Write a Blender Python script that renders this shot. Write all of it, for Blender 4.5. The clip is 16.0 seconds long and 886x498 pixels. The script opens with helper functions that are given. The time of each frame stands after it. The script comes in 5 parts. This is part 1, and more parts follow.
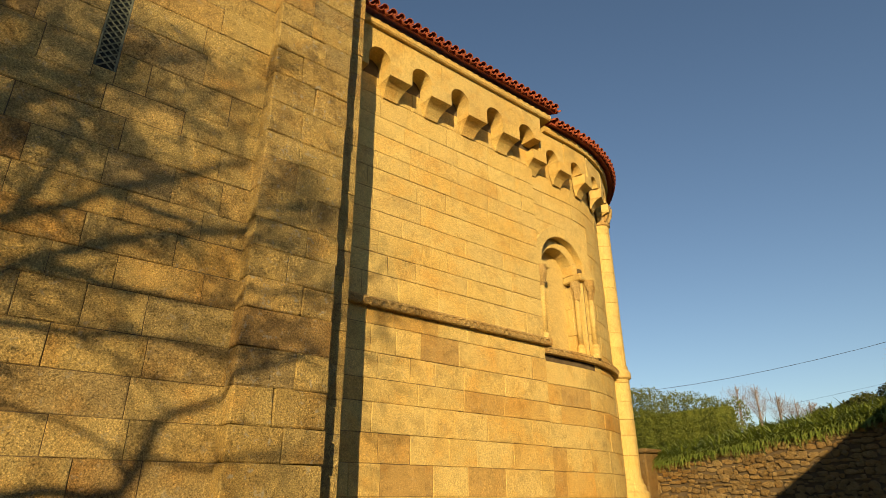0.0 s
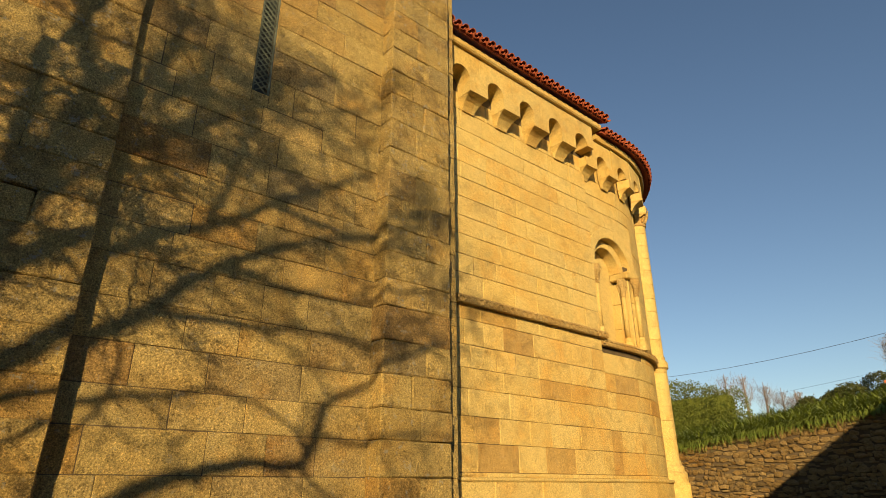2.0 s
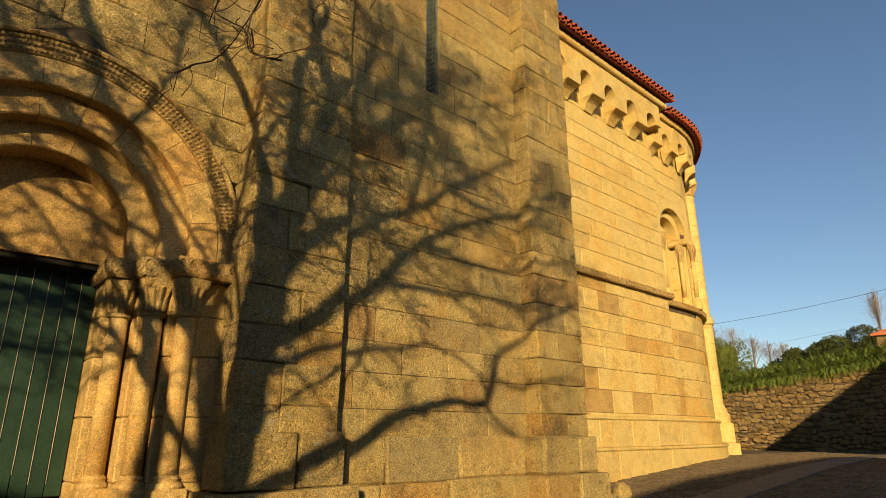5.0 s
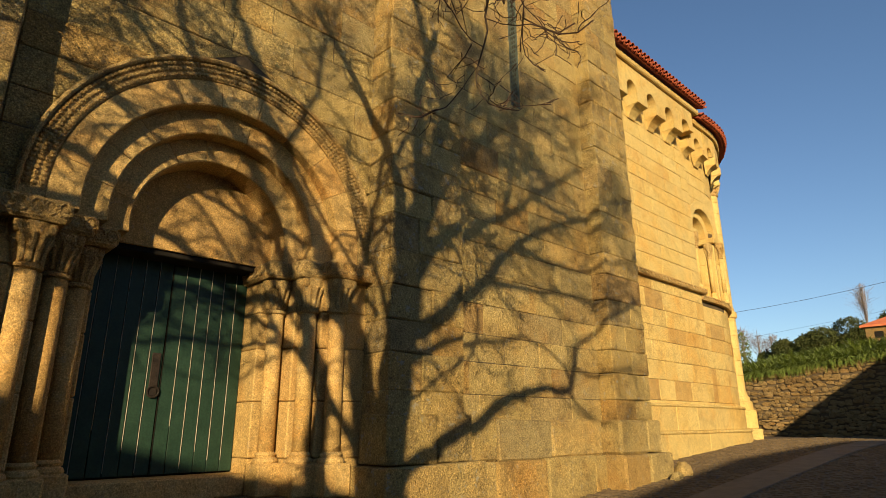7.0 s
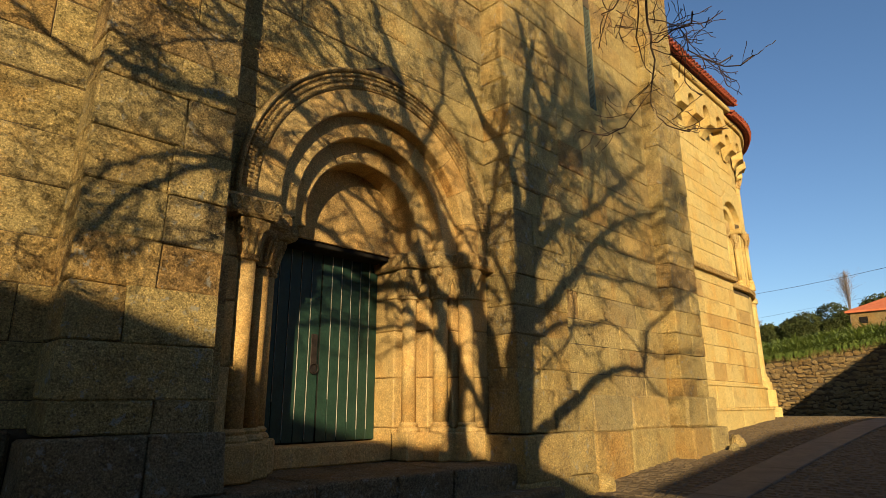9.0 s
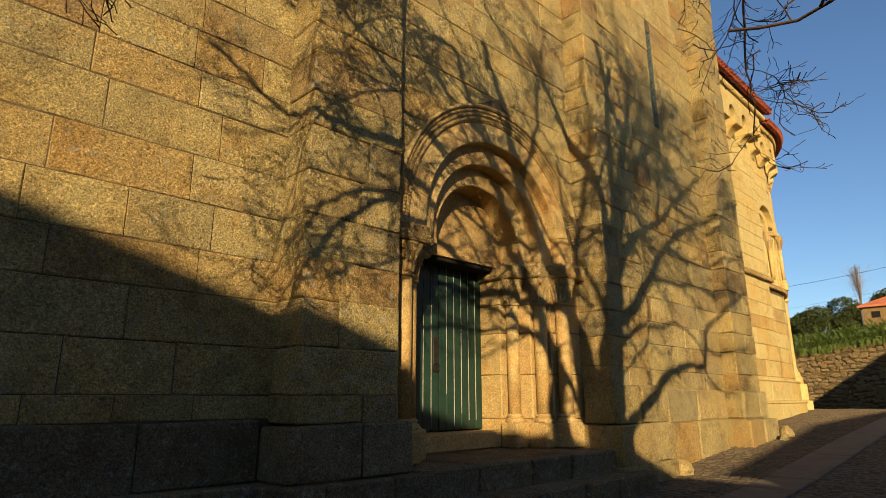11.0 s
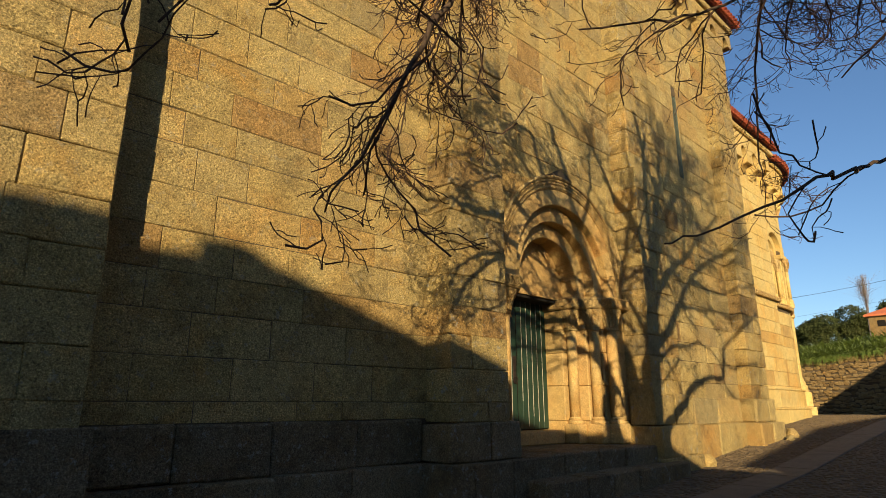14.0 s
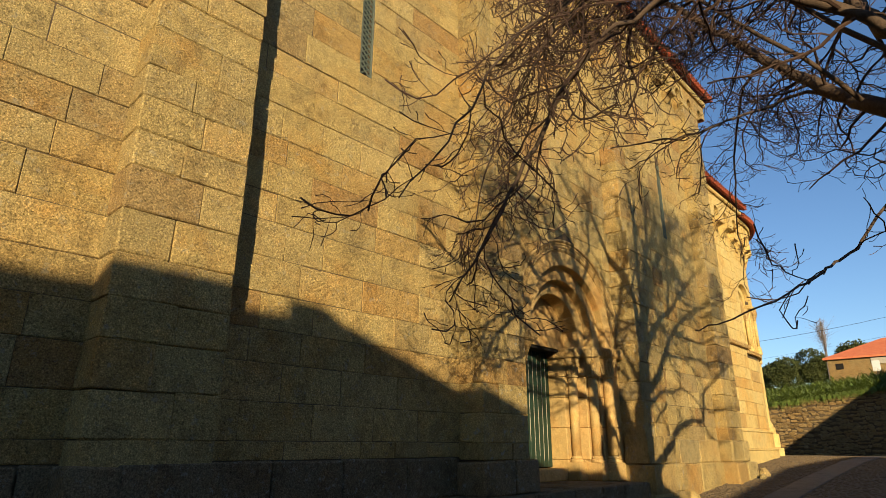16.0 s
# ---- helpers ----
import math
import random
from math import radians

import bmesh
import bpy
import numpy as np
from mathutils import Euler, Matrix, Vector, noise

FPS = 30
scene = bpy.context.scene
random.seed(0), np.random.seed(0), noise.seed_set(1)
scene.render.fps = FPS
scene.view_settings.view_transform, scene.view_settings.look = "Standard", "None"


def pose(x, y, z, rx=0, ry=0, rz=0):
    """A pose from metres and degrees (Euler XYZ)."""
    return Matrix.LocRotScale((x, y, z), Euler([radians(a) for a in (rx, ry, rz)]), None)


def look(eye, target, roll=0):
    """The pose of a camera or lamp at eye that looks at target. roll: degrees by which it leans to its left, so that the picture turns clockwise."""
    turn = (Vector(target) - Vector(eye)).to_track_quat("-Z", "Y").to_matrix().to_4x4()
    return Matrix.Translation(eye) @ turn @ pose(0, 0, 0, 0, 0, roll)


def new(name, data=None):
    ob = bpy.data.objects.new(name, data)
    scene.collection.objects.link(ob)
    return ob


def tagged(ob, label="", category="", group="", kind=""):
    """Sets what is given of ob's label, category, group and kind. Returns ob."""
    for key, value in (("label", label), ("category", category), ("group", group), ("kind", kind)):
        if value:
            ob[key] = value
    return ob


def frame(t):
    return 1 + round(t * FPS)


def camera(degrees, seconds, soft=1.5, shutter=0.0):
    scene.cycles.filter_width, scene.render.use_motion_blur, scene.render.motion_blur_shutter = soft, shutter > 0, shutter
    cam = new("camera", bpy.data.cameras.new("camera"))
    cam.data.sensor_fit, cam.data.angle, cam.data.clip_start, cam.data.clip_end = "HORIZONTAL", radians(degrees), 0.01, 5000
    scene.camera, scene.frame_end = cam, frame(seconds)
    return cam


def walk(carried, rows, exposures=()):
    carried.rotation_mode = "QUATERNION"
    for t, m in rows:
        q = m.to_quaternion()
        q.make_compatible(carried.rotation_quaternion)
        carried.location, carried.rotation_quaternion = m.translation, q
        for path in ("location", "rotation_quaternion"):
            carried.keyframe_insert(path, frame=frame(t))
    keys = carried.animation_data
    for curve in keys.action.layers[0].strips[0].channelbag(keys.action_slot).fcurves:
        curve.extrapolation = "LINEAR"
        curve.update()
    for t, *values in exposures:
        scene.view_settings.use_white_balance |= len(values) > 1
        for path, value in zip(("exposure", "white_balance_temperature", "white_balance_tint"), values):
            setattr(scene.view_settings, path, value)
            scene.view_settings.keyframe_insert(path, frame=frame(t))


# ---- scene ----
cam = camera(73.5, 16.0, soft=0.7)
METRES, EYE, TILT, LEAN, TURN = 16.0, 1.6, 0.0, 0.0, -39.4
ROWS = [
    (0.0, 0.0, 0.0, 0.0, 0.15, 23.22, 0.35),
    (0.5, -0.0285, -0.0189, -0.0025, -0.47, 22.99, 0.33),
    (1.0, -0.0597, -0.0349, -0.0056, -0.88, 22.69, 0.27),
    (1.5, -0.0874, -0.0509, -0.0076, -1.12, 22.42, 0.24),
    (2.0, -0.1153, -0.0674, -0.0107, -1.31, 22.08, 0.27),
    (2.5, -0.1422, -0.0833, -0.0128, -1.45, 21.11, 0.24),
    (3.0, -0.1703, -0.1022, -0.0165, -1.55, 20.15, 0.23),
    (3.5, -0.1975, -0.1157, -0.0184, -1.69, 19.43, 0.29),
    (4.0, -0.2274, -0.1323, -0.0197, -2.02, 18.62, 0.24),
    (6.5, -0.3598, -0.2078, -0.0245, -3.63, 16.52, 0.18),
    (7.0, -0.3912, -0.2185, -0.0266, -3.99, 16.44, 0.2),
    (7.5, -0.4213, -0.2283, -0.0275, -4.36, 16.37, 0.15),
    (8.0, -0.4531, -0.241, -0.0312, -4.94, 16.2, 0.1),
    (8.5, -0.4839, -0.2504, -0.033, -5.4, 15.61, 0.14),
    (9.0, -0.5152, -0.2631, -0.0333, -5.67, 14.84, 0.16),
    (9.5, -0.5429, -0.2688, -0.0335, -5.77, 14.22, 0.18),
    (10.0, -0.5724, -0.2801, -0.0331, -5.82, 14.17, 0.13),
    (12.5, -0.6715, -0.3998, -0.0314, -4.2, 14.39, 0.18),
    (13.0, -0.6861, -0.4266, -0.0308, -4.21, 14.48, 0.16),
    (13.5, -0.6996, -0.4521, -0.0317, -4.26, 14.55, 0.05),
    (14.0, -0.7181, -0.478, -0.0315, -4.72, 14.66, -0.03),
    (14.5, -0.7322, -0.4996, -0.0313, -5.26, 15.3, -0.08),
    (15.0, -0.7528, -0.5203, -0.0311, -5.84, 16.27, -0.19),
    (15.5, -0.7725, -0.5389, -0.0303, -6.96, 17.28, -0.24),
    (16.0, -0.7908, -0.5604, -0.0308, -7.8, 18.14, -0.31),
]
walk(cam, [(t, pose(0, 0, EYE, TILT, LEAN, TURN) @ pose(METRES * x, METRES * y, METRES * z, 90 + pitch, roll, yaw)) for t, x, y, z, yaw, pitch, roll in ROWS], exposures=[(0.0, 0.66, 6450, 10), (3.5, 0.67, 6350, 10), (7.0, 0.76, 5750, 10), (12.0, 0.77, 5400, 10), (16.0, 0.87, 5350, 10)])

# ---- world, sun ----
SUN_ELEV = radians(15.0)
world = bpy.data.worlds.new("world")
scene.world = world
world.use_nodes = True
wn = world.node_tree.nodes
sky = wn.new("ShaderNodeTexSky")
sky.sky_type = "NISHITA"
sky.sun_disc = False
sky.sun_elevation = SUN_ELEV
sky.sun_rotation = radians(225)
sky.altitude = 100
sky.air_density = 1.0
sky.dust_density = 0.15
sky.ozone_density = 1.6
wn["Background"].inputs["Strength"].default_value = 0.068
world.node_tree.links.new(sky.outputs["Color"], wn["Background"].inputs["Color"])
sun = new("sun", bpy.data.lights.new("sun", "SUN"))
sun.data.energy = 5.0
sun.data.angle = radians(0.47)
sun.data.color = (1.0, 0.70, 0.33)
SUN_WAY = Vector((1.0, 1.0, -math.sqrt(2) * math.tan(SUN_ELEV))).normalized()
sun.matrix_world = look((0, 0, 30), Vector((0, 0, 30)) + SUN_WAY)


# ---- materials ----
def mat(name, rough=0.85):
    m = bpy.data.materials.new(name)
    m.use_nodes = True
    b = m.node_tree.nodes["Principled BSDF"]
    b.inputs["Roughness"].default_value = rough
    b.inputs["Specular IOR Level"].default_value = 0.25
    return m, m.node_tree, b


def nd(nt, kind, **kw):
    n = nt.nodes.new(kind)
    for k, v in kw.items():
        n.inputs[k.replace("_", " ")].default_value = v
    return n


def noise_tex(nt, co, scale, detail=4.0, rough=0.6):
    n = nd(nt, "ShaderNodeTexNoise", Scale=scale, Detail=detail, Roughness=rough)
    nt.links.new(co, n.inputs["Vector"])
    return n.outputs["Fac"]


def ramp(nt, fac, stops):
    r = nt.nodes.new("ShaderNodeValToRGB")
    while len(r.color_ramp.elements) < len(stops):
        r.color_ramp.elements.new(0.5)
    for e, (p, c) in zip(r.color_ramp.elements, stops):
        e.position = p
        e.color = (*c, 1) if len(c) == 3 else (c[0], c[0], c[0], 1)
    nt.links.new(fac, r.inputs["Fac"])
    return r.outputs["Color"]


def mix(nt, fac, a, b, mode="MIX"):
    m = nt.nodes.new("ShaderNodeMix")
    m.data_type, m.blend_type = "RGBA", mode
    for sock, v in ((m.inputs[0], fac), (m.inputs[6], a), (m.inputs[7], b)):
        if isinstance(v, (int, float)):
            sock.default_value = v
        elif isinstance(v, tuple):
            sock.default_value = (*v, 1)
        else:
            nt.links.new(v, sock)
    return m.outputs[2]


def bump(nt, bsdf, height, strength, dist):
    b = nd(nt, "ShaderNodeBump", Strength=strength, Distance=dist)
    nt.links.new(height, b.inputs["Height"])
    nt.links.new(b.outputs["Normal"], bsdf.inputs["Normal"])


def place(nt, per_object=True):
    """World place, shifted a little for every stone."""
    g = nt.nodes.new("ShaderNodeNewGeometry")
    if not per_object:
        return g.outputs["Position"], None
    o = nt.nodes.new("ShaderNodeObjectInfo")
    v = nt.nodes.new("ShaderNodeVectorMath")
    v.operation = "MULTIPLY_ADD"
    nt.links.new(o.outputs["Random"], v.inputs[0])
    v.inputs[1].default_value = (37.0, 53.0, 71.0)
    nt.links.new(g.outputs["Position"], v.inputs[2])
    return v.outputs[0], o.outputs["Random"]


def stone_mat(name, stops, grain=0.55, lichen=0.0, rough=0.92, dark=0.35, bumpy=0.5):
    """Weathered granite: a tint for every block, blotches, crystal grain, pits, lichen."""
    m, nt, b = mat(name, rough)
    co, rnd = place(nt)
    g = nt.nodes.new("ShaderNodeNewGeometry")
    tint = ramp(nt, rnd, stops)
    blot = noise_tex(nt, co, 2.2, 8, 0.72)
    c = mix(nt, ramp(nt, blot, [(0.34, (0.0,)), (0.50, (1.0,))]), mix(nt, dark, tint, (0.085, 0.062, 0.035)), tint)
    warm = noise_tex(nt, g.outputs["Position"], 0.55, 4, 0.65)
    c = mix(nt, ramp(nt, warm, [(0.5, (0.0,)), (0.66, (0.6,))]), c, mix(nt, 1.0, c, (1.0, 0.84, 0.56), "MULTIPLY"))
    gr = noise_tex(nt, co, 60, 5, 0.75)
    c = mix(nt, grain, c, ramp(nt, gr, [(0.36, (0.16,)), (0.45, (0.72,)), (0.53, (1.08,)), (0.63, (2.1,))]), "MULTIPLY")
    # ochre iron stain and grey weathering in broad patches
    iron = noise_tex(nt, co, 1.3, 6, 0.7)
    c = mix(nt, ramp(nt, iron, [(0.52, (0.0,)), (0.68, (0.6,))]), c, mix(nt, 1.0, c, (1.06, 0.84, 0.56), "MULTIPLY"))
    grey = noise_tex(nt, co, 3.1, 9, 0.78)
    c = mix(nt, ramp(nt, grey, [(0.52, (0.0,)), (0.66, (0.45,))]), c, mix(nt, 1.0, c, (0.74, 0.80, 0.84), "MULTIPLY"))
    pit = noise_tex(nt, co, 7, 9, 0.8)
    c = mix(nt, min(1.0, grain * 1.35), c, ramp(nt, pit, [(0.34, (0.45,)), (0.42, (0.94,)), (0.54, (1.02,)), (0.66, (1.25,))]), "MULTIPLY")
    speck = noise_tex(nt, co, 34, 3, 0.6)
    c = mix(nt, grain, c, ramp(nt, speck, [(0.34, (0.30,)), (0.42, (0.95,)), (0.60, (1.0,)), (0.68, (1.45,))]), "MULTIPLY")
    if lichen:
        li = noise_tex(nt, co, 9.0, 7, 0.75)
        c = mix(nt, ramp(nt, li, [(0.58, (0.0,)), (0.63, (lichen,))]), c, (0.36, 0.345, 0.27))
        lk = noise_tex(nt, g.outputs["Position"], 1.1, 8, 0.75)
        c = mix(nt, ramp(nt, lk, [(0.57, (0.0,)), (0.70, (lichen * 1.0,))]), c, (0.07, 0.060, 0.040))
    nt.links.new(c, b.inputs["Base Color"])
    rgh = noise_tex(nt, co, 11, 9, 0.78)
    tall = mix(nt, 0.30, mix(nt, 0.45, rgh, speck), gr)
    bump(nt, b, tall, min(1.0, bumpy * 1.75), 0.10)
    return m


GRANITE = [(0.0, (0.425, 0.318, 0.114)), (0.30, (0.492, 0.378, 0.142)), (0.5, (0.390, 0.302, 0.120)),
           (0.72, (0.520, 0.398, 0.154)), (0.86, (0.430, 0.286, 0.090)), (0.93, (0.360, 0.290, 0.132)), (1.0, (0.370, 0.234, 0.078))]
PALE = [(0.0, (0.570, 0.435, 0.155)), (0.4, (0.610, 0.475, 0.175)), (0.8, (0.560, 0.428, 0.160)), (1.0, (0.600, 0.450, 0.150))]
MIXED = [(0.0, (0.560, 0.420, 0.145)), (0.45, (0.620, 0.480, 0.178)), (0.72, (0.590, 0.445, 0.160)), (0.80, (0.530, 0.360, 0.110)), (0.90, (0.560, 0.385, 0.120)), (1.0, (0.430, 0.290, 0.100))]
M_nave = stone_mat("nave granite", GRANITE, 0.66, 0.38, dark=0.4, bumpy=0.58)
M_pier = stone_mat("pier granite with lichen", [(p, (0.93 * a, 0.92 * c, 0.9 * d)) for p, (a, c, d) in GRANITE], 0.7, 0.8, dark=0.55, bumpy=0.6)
# Plinth and step stone: base colour darkened to deepen the shade at the foot.
M_plinth = stone_mat("damp plinth granite", [(0.0, (0.190, 0.146, 0.078)), (0.5, (0.258, 0.198, 0.104)), (1.0, (0.182, 0.146, 0.085))], 0.65, 0.75, dark=0.5, bumpy=0.7)
M_chancel = stone_mat("clean granite", PALE, 0.42, 0.12, dark=0.25, bumpy=0.36)
M_chancel_low = stone_mat("stained lower granite", MIXED, 0.42, 0.2, dark=0.3, bumpy=0.36)
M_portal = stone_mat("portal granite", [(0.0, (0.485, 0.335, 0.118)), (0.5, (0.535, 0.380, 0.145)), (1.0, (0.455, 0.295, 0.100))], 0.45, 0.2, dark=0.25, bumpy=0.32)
M_carve = stone_mat("carved granite", [(0.0, (0.470, 0.330, 0.125)), (1.0, (0.540, 0.395, 0.160))], 0.5, 0.4, dark=0.35, bumpy=0.6)
M_field = stone_mat("fieldstone", [(0.0, (0.180, 0.122, 0.045)), (0.4, (0.300, 0.205, 0.080)), (0.7, (0.140, 0.098, 0.042)), (1.0, (0.360, 0.262, 0.115))], 0.45, 0.35, dark=0.5, bumpy=0.9)


def plain_mat(name, a, b_, scale=6.0, rough=0.8, fine=60.0, strength=0.4, metallic=0.0, dist=0.02):
    m, nt, b = mat(name, rough)
    co, rnd = place(nt)
    n1 = noise_tex(nt, co, scale, 5, 0.65)
    n2 = noise_tex(nt, co, fine, 3, 0.7)
    c = ramp(nt, n1, [(0.3, a), (0.7, b_)])
    c = mix(nt, 0.45, c, ramp(nt, n2, [(0.3, (0.4,)), (0.7, (1.4,))]), "MULTIPLY")
    nt.links.new(c, b.inputs["Base Color"])
    b.inputs["Metallic"].default_value = metallic
    bump(nt, b, mix(nt, 0.5, n1, n2), strength, dist)
    return m


M_mortar = plain_mat("earth mortar", (0.075, 0.056, 0.034), (0.143, 0.109, 0.064), 3, 0.95, 80, 0.6)
M_tile = plain_mat("clay roof tile", (0.225, 0.045, 0.019), (0.345, 0.090, 0.038), 5, 0.85, 70, 0.3)
M_cobble = plain_mat("worn cobble", (0.085, 0.064, 0.037), (0.160, 0.120, 0.070), 4, 0.85, 60, 0.8)
M_soil = plain_mat("sandy earth", (0.095, 0.068, 0.038), (0.155, 0.113, 0.064), 2, 0.95, 45, 0.8)
M_slab = plain_mat("granite path slab", (0.115, 0.092, 0.062), (0.170, 0.138, 0.096), 3, 0.88, 80, 0.5)
M_bark = plain_mat("bark", (0.045, 0.030, 0.019), (0.098, 0.068, 0.045), 9, 0.9, 60, 0.9)
M_twig = plain_mat("twig bark", (0.041, 0.024, 0.017), (0.075, 0.045, 0.030), 9, 0.85, 60, 0.3)
M_leaf = plain_mat("lily leaf", (0.085, 0.135, 0.020), (0.21, 0.26, 0.050), 7, 0.55, 40, 0.2)
M_hedge = plain_mat("hedge leaf", (0.075, 0.100, 0.014), (0.14, 0.165, 0.03), 3, 0.7, 30, 0.3)
M_tree = plain_mat("dark evergreen leaf", (0.033, 0.046, 0.011), (0.080, 0.090, 0.022), 2, 0.8, 20, 0.3)
M_grass = plain_mat("grass field", (0.038, 0.068, 0.015), (0.075, 0.112, 0.030), 0.5, 0.9, 8, 0.4)
M_hair = plain_mat("far bare twigs", (0.19, 0.155, 0.13), (0.26, 0.215, 0.18), 2, 0.9, 20, 0.2)
M_green = plain_mat("green door paint", (0.013, 0.033, 0.022), (0.022, 0.050, 0.033), 3, 0.45, 50, 0.12)
M_dark = plain_mat("dark gap", (0.009, 0.007, 0.006), (0.015, 0.013, 0.010), 3, 0.9, 50, 0.1)
M_iron = plain_mat("dark iron", (0.022, 0.019, 0.017), (0.053, 0.041, 0.034), 8, 0.6, 60, 0.3, 0.6)
M_verdi = plain_mat("verdigris grille", (0.070, 0.088, 0.070), (0.130, 0.150, 0.118), 5, 0.7, 60, 0.3)
M_glass = plain_mat("dusty dark glass", (0.022, 0.030, 0.034), (0.045, 0.056, 0.060), 2, 0.3, 30, 0.05)
M_white = plain_mat("white painted board", (0.562, 0.562, 0.540), (0.615, 0.615, 0.600), 3, 0.5, 40, 0.05)
M_wire = plain_mat("cable", (0.022, 0.022, 0.022), (0.038, 0.038, 0.038), 3, 0.6, 40, 0.05)
M_plaster = plain_mat("old plaster", (0.315, 0.285, 0.225), (0.413, 0.375, 0.307), 1.0, 0.9, 20, 0.2)


# ---- mesh helpers ----
def mesh_from(name, verts, faces, material, smooth=False):
    me = bpy.data.meshes.new(name)
    me.from_pydata([tuple(v) for v in verts], [], faces)
    me.materials.append(material)
    if smooth:
        for p in me.polygons:
            p.use_smooth = True
    me.update()
    return me


def obj(name, verts, faces, material, parent=None, label="", smooth=False):
    ob = new(name, mesh_from(name, verts, faces, material, smooth))
    if parent is not None:
        ob.parent = parent
    if label:
        ob["label"] = label
    return ob


def empty(name, at=(0, 0, 0)):
    ob = new(name)
    ob.empty_display_size = 0.2
    ob.location = at
    return ob


CHAMFER_FACES = None


def chamfer_box(x0, x1, y0, y1, z0, z1, c, wob=0.0, rng=None):
    """Verts and faces of a box whose edges are all chamfered by c."""
    global CHAMFER_FACES
    X, Y, Z = (x0, x1), (y0, y1), (z0, z1)
    verts, index = [], {}
    for i in (0, 1):
        for j in (0, 1):
            for k in (0, 1):
                w = [rng.uniform(-wob, wob) for _ in range(3)] if rng else (0, 0, 0)
                p = (X[i] + w[0], Y[j] + w[1], Z[k] + w[2])
                s = (1 - 2 * i, 1 - 2 * j, 1 - 2 * k)
                for a in range(3):
                    q = [p[n] + (0 if n == a else s[n] * c) for n in range(3)]
                    index[(i, j, k, a)] = len(verts)
                    verts.append(q)
    if CHAMFER_FACES is None:
        f = []
        for a in range(3):
            b, d = (a + 1) % 3, (a + 2) % 3
            for s in (0, 1):
                loop = []
                for u, v in ((0, 0), (1, 0), (1, 1), (0, 1)):
                    key = [0, 0, 0]
                    key[a], key[b], key[d] = s, u, v
                    loop.append(index[(*key, a)])
                f.append(loop if s else loop[::-1])
            for u in (0, 1):
                for v in (0, 1):
                    k0, k1 = [0, 0, 0], [0, 0, 0]
                    k0[a], k1[a] = 0, 1
                    k0[b] = k1[b] = u
                    k0[d] = k1[d] = v
                    loop = [index[(*k0, b)], index[(*k1, b)], index[(*k1, d)], index[(*k0, d)]]
                    f.append(loop if u == v else loop[::-1])
        for i in (0, 1):
            for j in (0, 1):
                for k in (0, 1):
                    loop = [index[(i, j, k, a)] for a in range(3)]
                    f.append(loop if (i + j + k) % 2 else loop[::-1])
        CHAMFER_FACES = f
    return verts, CHAMFER_FACES


def merge(parts):
    V, F = [], []
    for v, f in parts:
        n = len(V)
        V += [tuple(p) for p in v]
        F += [[i + n for i in q] for q in f]
    return V, F


def box(x0, x1, y0, y1, z0, z1, c=0.01):
    return chamfer_box(x0, x1, y0, y1, z0, z1, c)


def lathe(profile, cx, cy, n=20, a0=0.0, a1=2 * math.pi):
    """A turned body: profile of (radius, z)."""
    full = abs(a1 - a0 - 2 * math.pi) < 1e-6
    cols = n if full else n + 1
    V, F = [], []
    for r, z in profile:
        for i in range(cols):
            a = a0 + (a1 - a0) * i / n
            V.append((cx + r * math.cos(a), cy + r * math.sin(a), z))
    for j in range(len(profile) - 1):
        for i in range(n):
            k = (i + 1) % cols
            F.append([j * cols + i, j * cols + k, (j + 1) * cols + k, (j + 1) * cols + i])
    if full:
        F.append(list(range(cols))[::-1])
        F.append([(len(profile) - 1) * cols + i for i in range(cols)])
    return V, F


def ring_seg(cx, cz, r0, r1, y0, y1, a0, a1, n=3, c=0.012):
    """A voussoir: a slice of a ring in the xz plane, front at y0, its front edges chamfered."""
    V, F = [], []
    prof = [(r0, y1), (r0, y0 + c), (r0 + c, y0), (r1 - c, y0), (r1, y0 + c), (r1, y1)]
    gap = 0.003
    for i in range(n + 1):
        a = a0 + (a1 - a0) * i / n
        for r, y in prof:
            d = gap / r * (1 if i == 0 else -1 if i == n else 0)
            V.append((cx - r * math.cos(a + d), y, cz + r * math.sin(a + d)))
    m = len(prof)
    for i in range(n):
        for j in range(m):
            k = (j + 1) % m
            F.append([i * m + j, i * m + k, (i + 1) * m + k, (i + 1) * m + j])
    F.append(list(range(m))[::-1])
    F.append([n * m + j for j in range(m)])
    return V, F


def tube(points, radii, n=6):
    """A tapered tube through points."""
    V, F = [], []
    pts = [Vector(p) for p in points]
    for i, p in enumerate(pts):
        d = (pts[min(i + 1, len(pts) - 1)] - pts[max(i - 1, 0)]).normalized()
        u = d.cross(Vector((0.31, 0.22, 0.93)))
        if u.length < 0.05:
            u = d.cross(Vector((1, 0, 0)))
        u.normalize()
        w = d.cross(u)
        for k in range(n):
            a = 2 * math.pi * k / n
            V.append(tuple(p + radii[i] * (math.cos(a) * u + math.sin(a) * w)))
    for i in range(len(pts) - 1):
        for k in range(n):
            q = (k + 1) % n
            F.append([i * n + k, i * n + q, (i + 1) * n + q, (i + 1) * n + k])
    F.append([(len(pts) - 1) * n + k for k in range(n)])
    F.append(list(range(n))[::-1])
    return V, F


# ---- ground ----
def ground_z(x):
    xs = [-40, -16, -9, -1, 4, 9.4, 13, 20, 60]
    zs = [-0.6, -0.52, -0.5, -0.16, 0.23, 0.58, 0.68, 0.62, 0.62]
    return float(np.interp(x, xs, zs))


